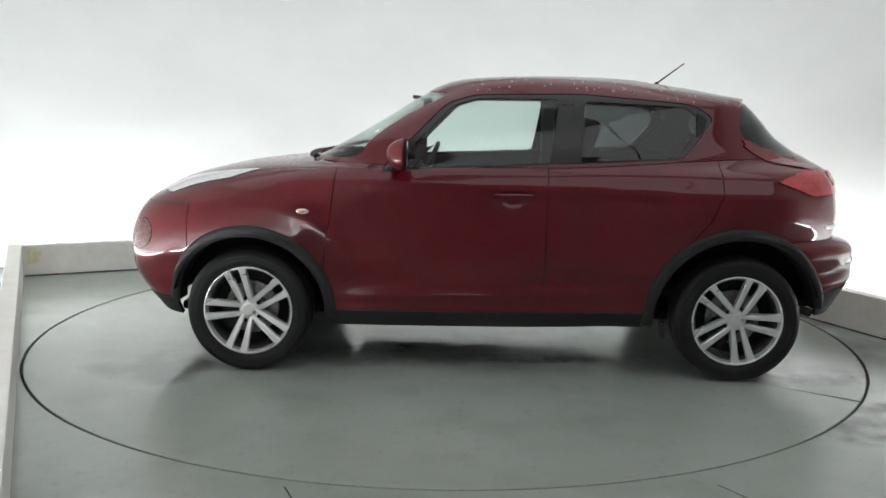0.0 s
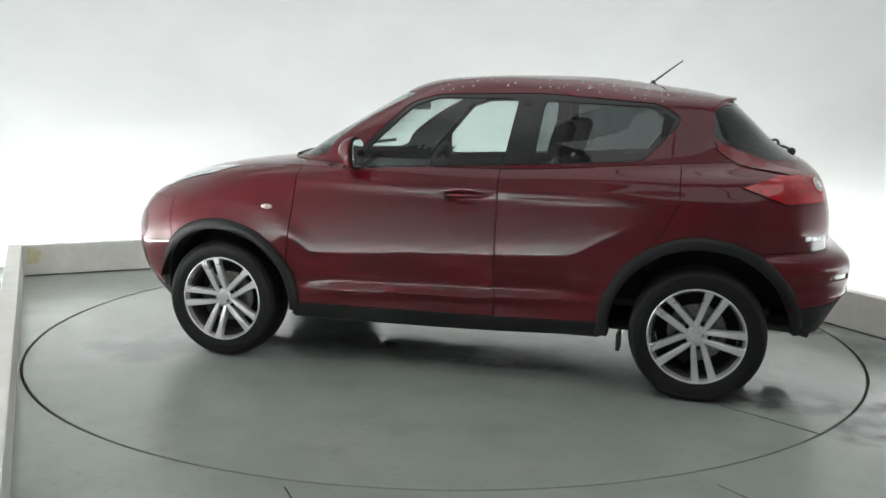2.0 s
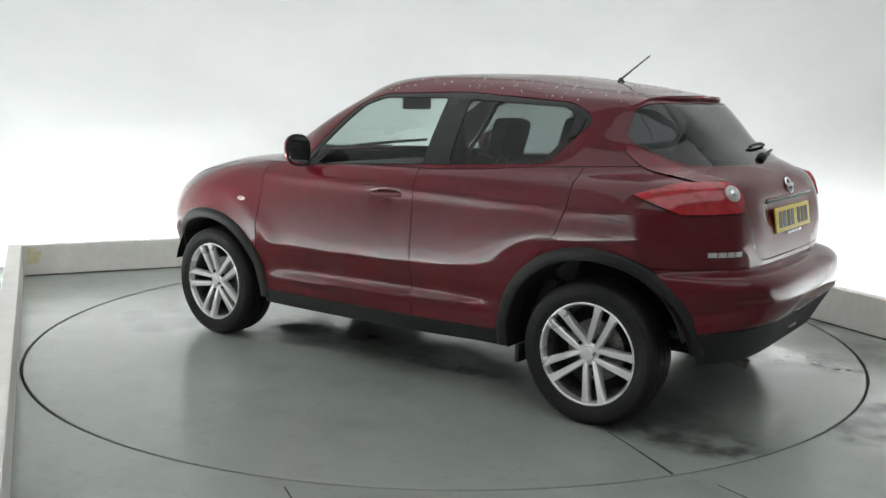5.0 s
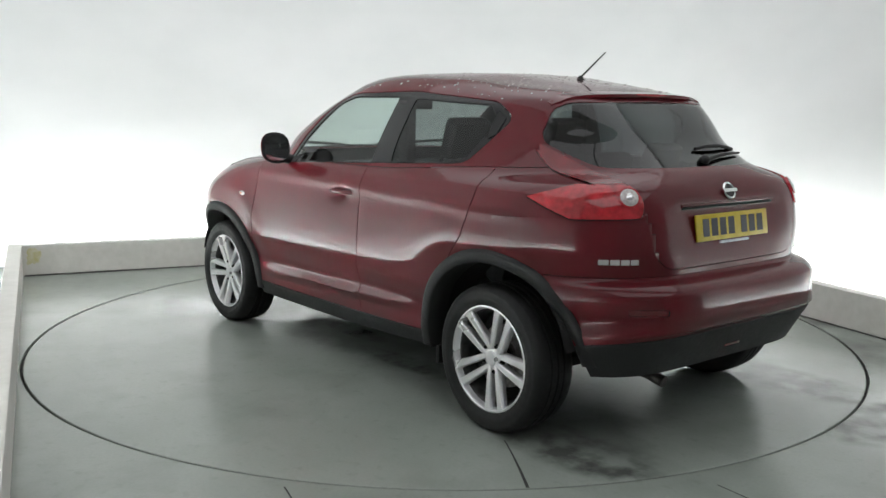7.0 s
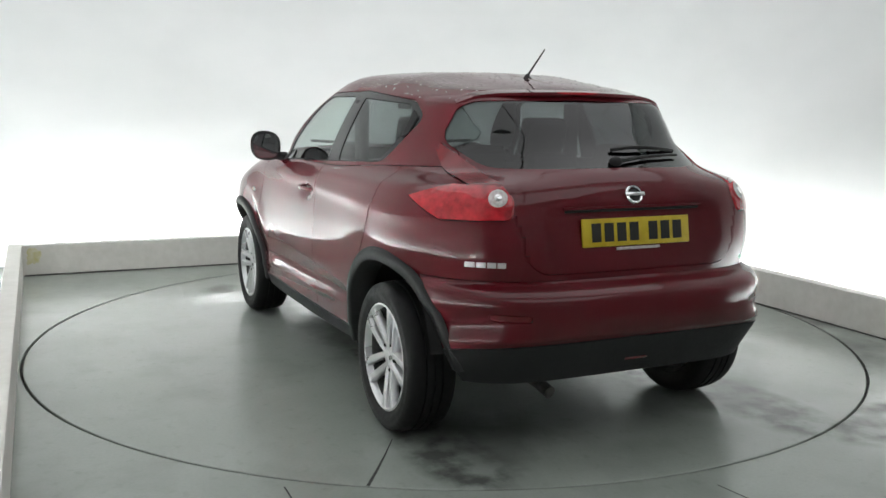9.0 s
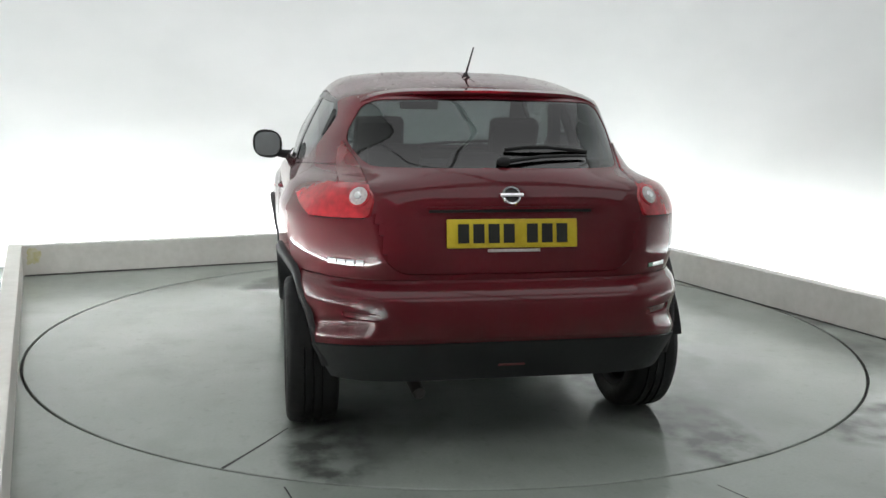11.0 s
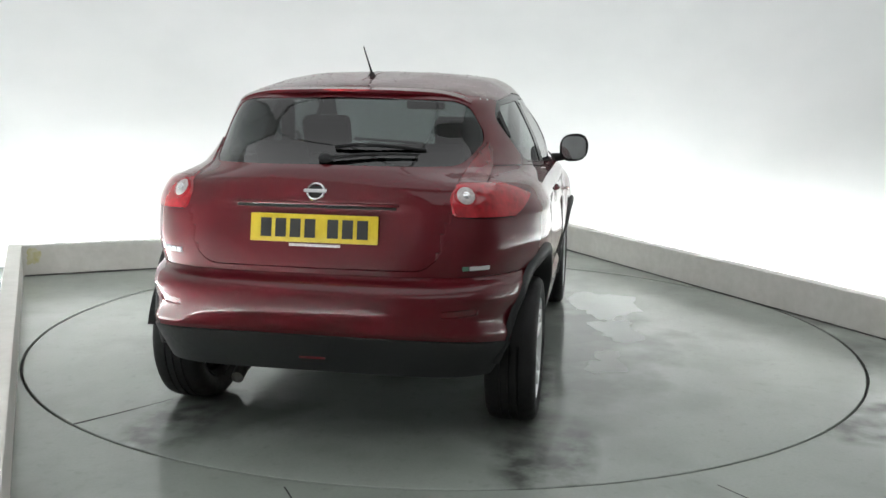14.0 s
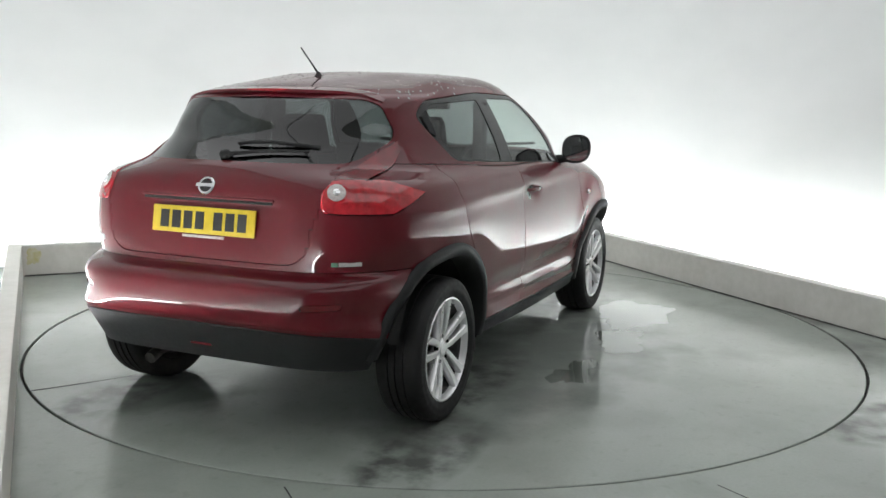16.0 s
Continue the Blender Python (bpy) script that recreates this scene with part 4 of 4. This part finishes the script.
part("antenna_base", revolved([(0.030, 0.0), (0.028, 0.012), (0.014, 0.026), (0.008, 0.038), (0, 0.040)], 20, axis="z", bm=None), PLASTIC, mast, "black antenna foot").location = (-0.958, 0, 1.512)

# spoiler lip over the rear window, with the high brake lamp in it
def spoiler():
    bm = bmesh.new()
    rows, n = [], 32
    for k in range(n + 1):
        y = -0.53 + 1.06 * k / n
        e = abs(y) / 0.53
        z = float(np.interp(abs(y), (0, 0.2, 0.35, 0.42, 0.48, 0.53), (1.456, 1.452, 1.447, 1.440, 1.426, 1.402)))
        push = 0.030 * (1 - e ** 3)
        x = skin_x(abs(y), z) or -1.45
        up = skin_x(abs(y), z + 0.016) or x + 0.05
        rows.append([bm.verts.new(p) for p in ((up + 0.03, y, z + 0.020), (up - 0.002, y, z + 0.0175), (x - push, y, z + 0.006), (x - push - 0.003, y, z - 0.006), (x - 0.5 * push, y, z - 0.016), (x + 0.02, y, z - 0.016))])
    for p, q in zip(rows, rows[1:]):
        for j in range(6):
            bm.faces.new((p[j], p[(j + 1) % 6], q[(j + 1) % 6], q[j]))
    bm.faces.new(rows[0])
    bm.faces.new(rows[-1])
    bmesh.ops.recalc_face_normals(bm, faces=bm.faces)
    return bm


lip = part("roof_spoiler", spoiler(), PAINT, car, "", 35)
part("high_brake_lamp", box(((skin_x(0, 1.456) or -1.47) - 0.0355, -0.105, 1.4495), ((skin_x(0, 1.456) or -1.47), 0.105, 1.461), 0.003), RED_LENS, lip, "red strip brake lamp")

# rear wiper
def wiper():
    bm = bmesh.new()
    pts = [(0.0, 1.178), (-0.06, 1.186), (-0.16, 1.196), (-0.27, 1.200), (-0.37, 1.198)]
    tube([((skin_x(abs(y), z) or -1.7) - 0.022, y, z) for y, z in pts], 0.010, 8, bm, 0.5)
    return bm


arm = part("rear_wiper", wiper(), PLASTIC, car, "black rear wiper arm")
part("wiper_blade", tube([((skin_x(abs(y), 1.222) or -1.68) - 0.012, y, 1.222 + 0.012 * math.sin(k)) for k, y in enumerate((-0.02, -0.10, -0.2, -0.3, -0.39))], 0.008, 8), PLASTIC, arm, "black wiper blade")
part("wiper_hub", ellipsoid(((skin_x(0, 1.178) or -1.72) - 0.012, 0.0, 1.178), (0.022, 0.030, 0.022)), PLASTIC, arm)

# badge: a plain chrome ring with a bar across it
hit = tree.ray_cast(Vector((-3, 0.012, 1.053)), Vector((1, 0, 0)))
seat_m = Matrix.Translation((hit[0].x, 0, 1.053)) @ Matrix.Rotation(math.atan2(hit[1].z, -hit[1].x), 4, "Y") @ Matrix.Rotation(radians(-90), 4, "Y")
ringm = revolved([(0.028, 0.001), (0.036, 0.0), (0.0395, 0.006), (0.036, 0.012), (0.030, 0.010)], 36, True, "z")
bmesh.ops.transform(ringm, matrix=seat_m, verts=ringm.verts)
badge = part("badge", ringm, CHROME, car, "round chrome badge with a crossbar")
part("badge_bar", box((-0.008, -0.047, 0.006), (0.008, 0.047, 0.016), 0.003, m=seat_m), CHROME, badge)
part("badge_field", box((-0.025, -0.025, 0.0), (0.025, 0.025, 0.005), 0.001, m=seat_m), BLACK_INK, badge, "dark badge field")

# chrome name marks on the tail as plain bars, each lying along the skin
def tail_bar(y0, y1, z0, z1):
    """A thin raised bar between two places across the left half of the tail."""
    zm = (z0 + z1) / 2
    x0, x1 = skin_x(y0, zm) or -1.78, skin_x(y1, zm) or -1.78
    m = Matrix.Translation(((x0 + x1) / 2, (y0 + y1) / 2, zm)) @ Matrix.Rotation(math.atan2(x0 - x1, y1 - y0), 4, "Z")
    half = math.hypot(x1 - x0, y1 - y0) / 2
    return box((-0.004, -half, -(z1 - z0) / 2), (0.006, half, (z1 - z0) / 2), 0.0015, m=m)


for k in range(4):
    part("name_mark", tail_bar(0.672 - 0.033 * k, 0.701 - 0.033 * k, 0.788, 0.809), ALLOY, car, "silver letter-sized bar")
GREEN_MARK = material("green_enamel", (0.10, 0.22, 0.16), 0.3)
for y0, y1, m, words in ((0.585, 0.608, GREEN_MARK, "small green bar"), (0.611, 0.682, ALLOY, "small silver bar")):
    part("trim_mark", mirrored(tail_bar(y0, y1, 0.760, 0.777)), m, car, words)

# number plate with plain bars for its characters
px = (skin_x(0.0, 0.91) or -1.86) - 0.010
tilt = Matrix.Translation((px, 0, 0.912)) @ Matrix.Rotation(radians(9), 4, "Y")
plate = part("number_plate", box((-0.004, -0.260, -0.0555), (0.004, 0.260, 0.0555), 0.003, m=tilt), YELLOW, car, "yellow reflective number plate", 30)
slots = [0.195, 0.135, 0.075, 0.015, -0.078, -0.138, -0.198]
for y in slots:
    part("character_bar", box((-0.0055, y - 0.022, -0.037), (-0.0042, y + 0.022, 0.037), 0.0, m=tilt), BLACK_INK, plate, "black character-sized bar", 0)
part("plate_strip", box((-0.003, -0.11, -0.072), (0.004, 0.10, -0.060), 0.002, m=tilt), WHITE_LENS, plate, "pale strip under the plate", 30)

# tailgate grip over the plate
gx = skin_x(0.0, 1.02) or -1.84
part("tailgate_grip", box((gx - 0.0055, -0.335, 1.002), (gx + 0.03, 0.335, 1.014), 0.004), PAINT, car)
# near-black strip that draws in the shade below the grip
part("grip_shade", box((gx - 0.002, -0.325, 0.991), (gx + 0.04, 0.325, 1.0015), 0.003), LINER, car, "dark recess under the grip")

# low fog lamp and exhaust
DULL_STEEL = noisy(material("sooty_steel", (0.08, 0.075, 0.07), 0.55, 0.8), 40, (0.05, 0.046, 0.042), (0.11, 0.105, 0.1), (0.45, 0.65))
part("rear_fog_lamp", box(((skin_x(0.0, 0.405) or -1.9) - 0.004, -0.055, 0.393), (-1.80, 0.055, 0.417), 0.004), REFLECTOR, car, "dark red rear fog lamp")
part("exhaust_pipe", tube([(-1.30, 0.37, 0.300), (-1.60, 0.365, 0.300), (-1.74, 0.36, 0.290), (-1.815, 0.352, 0.268)], 0.026, 14), DULL_STEEL, car, "steel exhaust pipe")
part("silencer", tube([(-1.60, -0.25, 0.36), (-1.60, 0.0, 0.355), (-1.60, 0.28, 0.36)], 0.075, 16), PLASTIC, car, "dark silencer box")
pair("mud_flap", lambda: box((-0.905, 0.72, 0.215), (-0.885, 0.83, 0.30), 0.004), PLASTIC, "small black mud flap")
pair("suspension_arm", lambda: tube([(-1.20, 0.25, 0.27), (-1.24, 0.45, 0.25), (-1.265, 0.66, 0.28)], 0.03, 8), PLASTIC, "dark suspension arm")
pair("front_wiper", lambda: tube([(0.98, 0.10, 1.128), (0.86, 0.34, 1.150), (0.74, 0.56, 1.165)], 0.010, 6), PLASTIC, "black windscreen wiper")
part("scuttle", tube([(0.965, -0.45, 1.105), (1.03, -0.2, 1.108), (1.045, 0.0, 1.110), (1.03, 0.2, 1.108), (0.965, 0.45, 1.105)], 0.02, 8), PLASTIC, car, "black plastic scuttle")


# ---------------------------------------------------------------- the cabin seen through the glass
def cushion(lo, hi, bevel, m=None):
    return box(lo, hi, bevel, 3, m=m)


for s in (-1, 1):
    y = 0.36 * s
    lean = Matrix.Translation((-0.30, y, 0.52)) @ Matrix.Rotation(radians(-17), 4, "Y")
    seat = part("front_seat", cushion((-0.06, -0.24, 0.0), (0.06, 0.24, 0.60), 0.05, lean), CLOTH, car, "dark cloth front seat")
    part("headrest", cushion((-0.045, -0.13, 0.64), (0.045, 0.13, 0.85), 0.04, lean), CLOTH, seat)
    for q in (-0.05, 0.05):
        part("headrest_post", tube([lean @ Vector((0, q, 0.58)), lean @ Vector((0, q, 0.62)), lean @ Vector((0, q, 0.66))], 0.006, 6), CHROME, seat)
    part("seat_base", cushion((-0.32, y - 0.24, 0.42), (0.20, y + 0.24, 0.57), 0.05), CLOTH, seat)
lean = Matrix.Translation((-0.98, 0, 0.58)) @ Matrix.Rotation(radians(-20), 4, "Y")
bench = part("rear_seat", cushion((-0.06, -0.60, 0.0), (0.06, 0.60, 0.54), 0.05, lean), CLOTH, car, "dark cloth rear bench")
part("bench_base", cushion((-0.98, -0.60, 0.42), (-0.50, 0.60, 0.60), 0.05), CLOTH, bench)
for y in (-0.37, 0.0, 0.37):
    part("headrest", cushion((-0.04, y - 0.12, 0.55), (0.04, y + 0.12, 0.68 if y else 0.64), 0.035, lean), CLOTH, bench)
part("dashboard", cushion((0.42, -0.66, 0.80), (0.92, 0.66, 1.04), 0.08), CABIN, car, "dark plastic dashboard")
part("cabin_floor", box((-1.60, -0.62, 0.40), (0.80, 0.62, 0.44), 0.01), CABIN, car, "dark cabin floor")
part("parcel_shelf", box((-1.66, -0.52, 0.98), (-1.22, 0.52, 1.00), 0.01), CABIN, car, "dark parcel shelf")
m = Matrix.Translation((0.40, -0.36, 1.00)) @ Matrix.Rotation(radians(66), 4, "Y")
wheel_ring = revolved([(0.172 + 0.014 * math.cos(a), 0.014 * math.sin(a)) for a in [2 * math.pi * k / 8 for k in range(8)]], 36, True, "z")
bmesh.ops.transform(wheel_ring, matrix=m, verts=wheel_ring.verts)
steer = part("steering_wheel", wheel_ring, CABIN, car, "black steering wheel")
part("steering_boss", box((-0.06, -0.17, -0.02), (0.05, 0.17, 0.015), 0.012, m=m), CABIN, steer)
part("rear_view_mirror", cushion((0.36, -0.12, 1.37), (0.40, 0.12, 1.44), 0.015), CABIN, car, "black rear-view mirror")
part("mirror_stem", tube([(0.39, 0, 1.42), (0.42, 0, 1.44), (0.47, 0, 1.445)], 0.012, 6), CABIN, car)
pair("sun_visor", lambda: cushion((-0.02, 0.10, 1.438), (0.15, 0.42, 1.454), 0.006), HEADLINER, "grey sun visor")
pair("belt_pillar", lambda: box((-0.42, 0.60, 0.60), (-0.34, 0.66, 1.42), 0.02), CABIN, "dark inner pillar trim")


# ---------------------------------------------------------------- water beads on roof, bonnet and tail
def beads():
    rnd = random.Random(7)
    bm = bmesh.new()
    made = 0
    while made < 900:
        x = rnd.uniform(-1.30, 0.22) if rnd.random() < 0.7 else rnd.uniform(0.9, 1.8)
        y = rnd.uniform(0.0, 0.62)
        hit = tree.ray_cast(Vector((x, y, 2.2)), Vector((0, 0, -1)))
        if not hit[0] or hit[1].z < 0.72:
            continue
        r = rnd.uniform(0.002, 0.0055)
        c = hit[0].copy()
        n = hit[1].copy()
        if rnd.random() < 0.5:
            c.y, n.y = -c.y, -n.y
        u = n.orthogonal().normalized()
        v = n.cross(u)
        base = [bm.verts.new(c + r * (math.cos(a) * u * 1.2 + math.sin(a) * v)) for a in [2 * math.pi * k / 6 for k in range(6)]]
        mid = [bm.verts.new(c + 0.7 * r * (math.cos(a) * u * 1.2 + math.sin(a) * v) + n * r * 0.45) for a in [2 * math.pi * k / 6 for k in range(6)]]
        top = bm.verts.new(c + n * r * 0.6)
        for k in range(6):
            j = (k + 1) % 6
            bm.faces.new((base[k], base[j], mid[j], mid[k]))
            bm.faces.new((mid[k], mid[j], top))
        made += 1
    return bm


# pale base colour stands in for the lamps' glints on the beads
WATER = material("water_bead", (0.62, 0.6, 0.6), 0.05)
WATER.node_tree.nodes["Principled BSDF"].inputs["Transmission Weight"].default_value = 0.25
WATER.node_tree.nodes["Principled BSDF"].inputs["IOR"].default_value = 1.33
tagged(part("rainwater", beads(), WATER, car, "clear water beads", 60), kind="stuff")


# ---------------------------------------------------------------- what moves: the turntable, and the car on it
def motions():
    times = [0.5 * k for k in range(33)]
    walk(turntable, [(t, pose(0, 0, 0, 0, 0, heading(t))) for t in times])
    rows = []
    for t in times:
        m = pose(0, 0, 0, 0, 0, heading(t)) @ Matrix.Translation(CAR_OFF)
        rows.append((t, m))
    walk(car, rows)


motions()
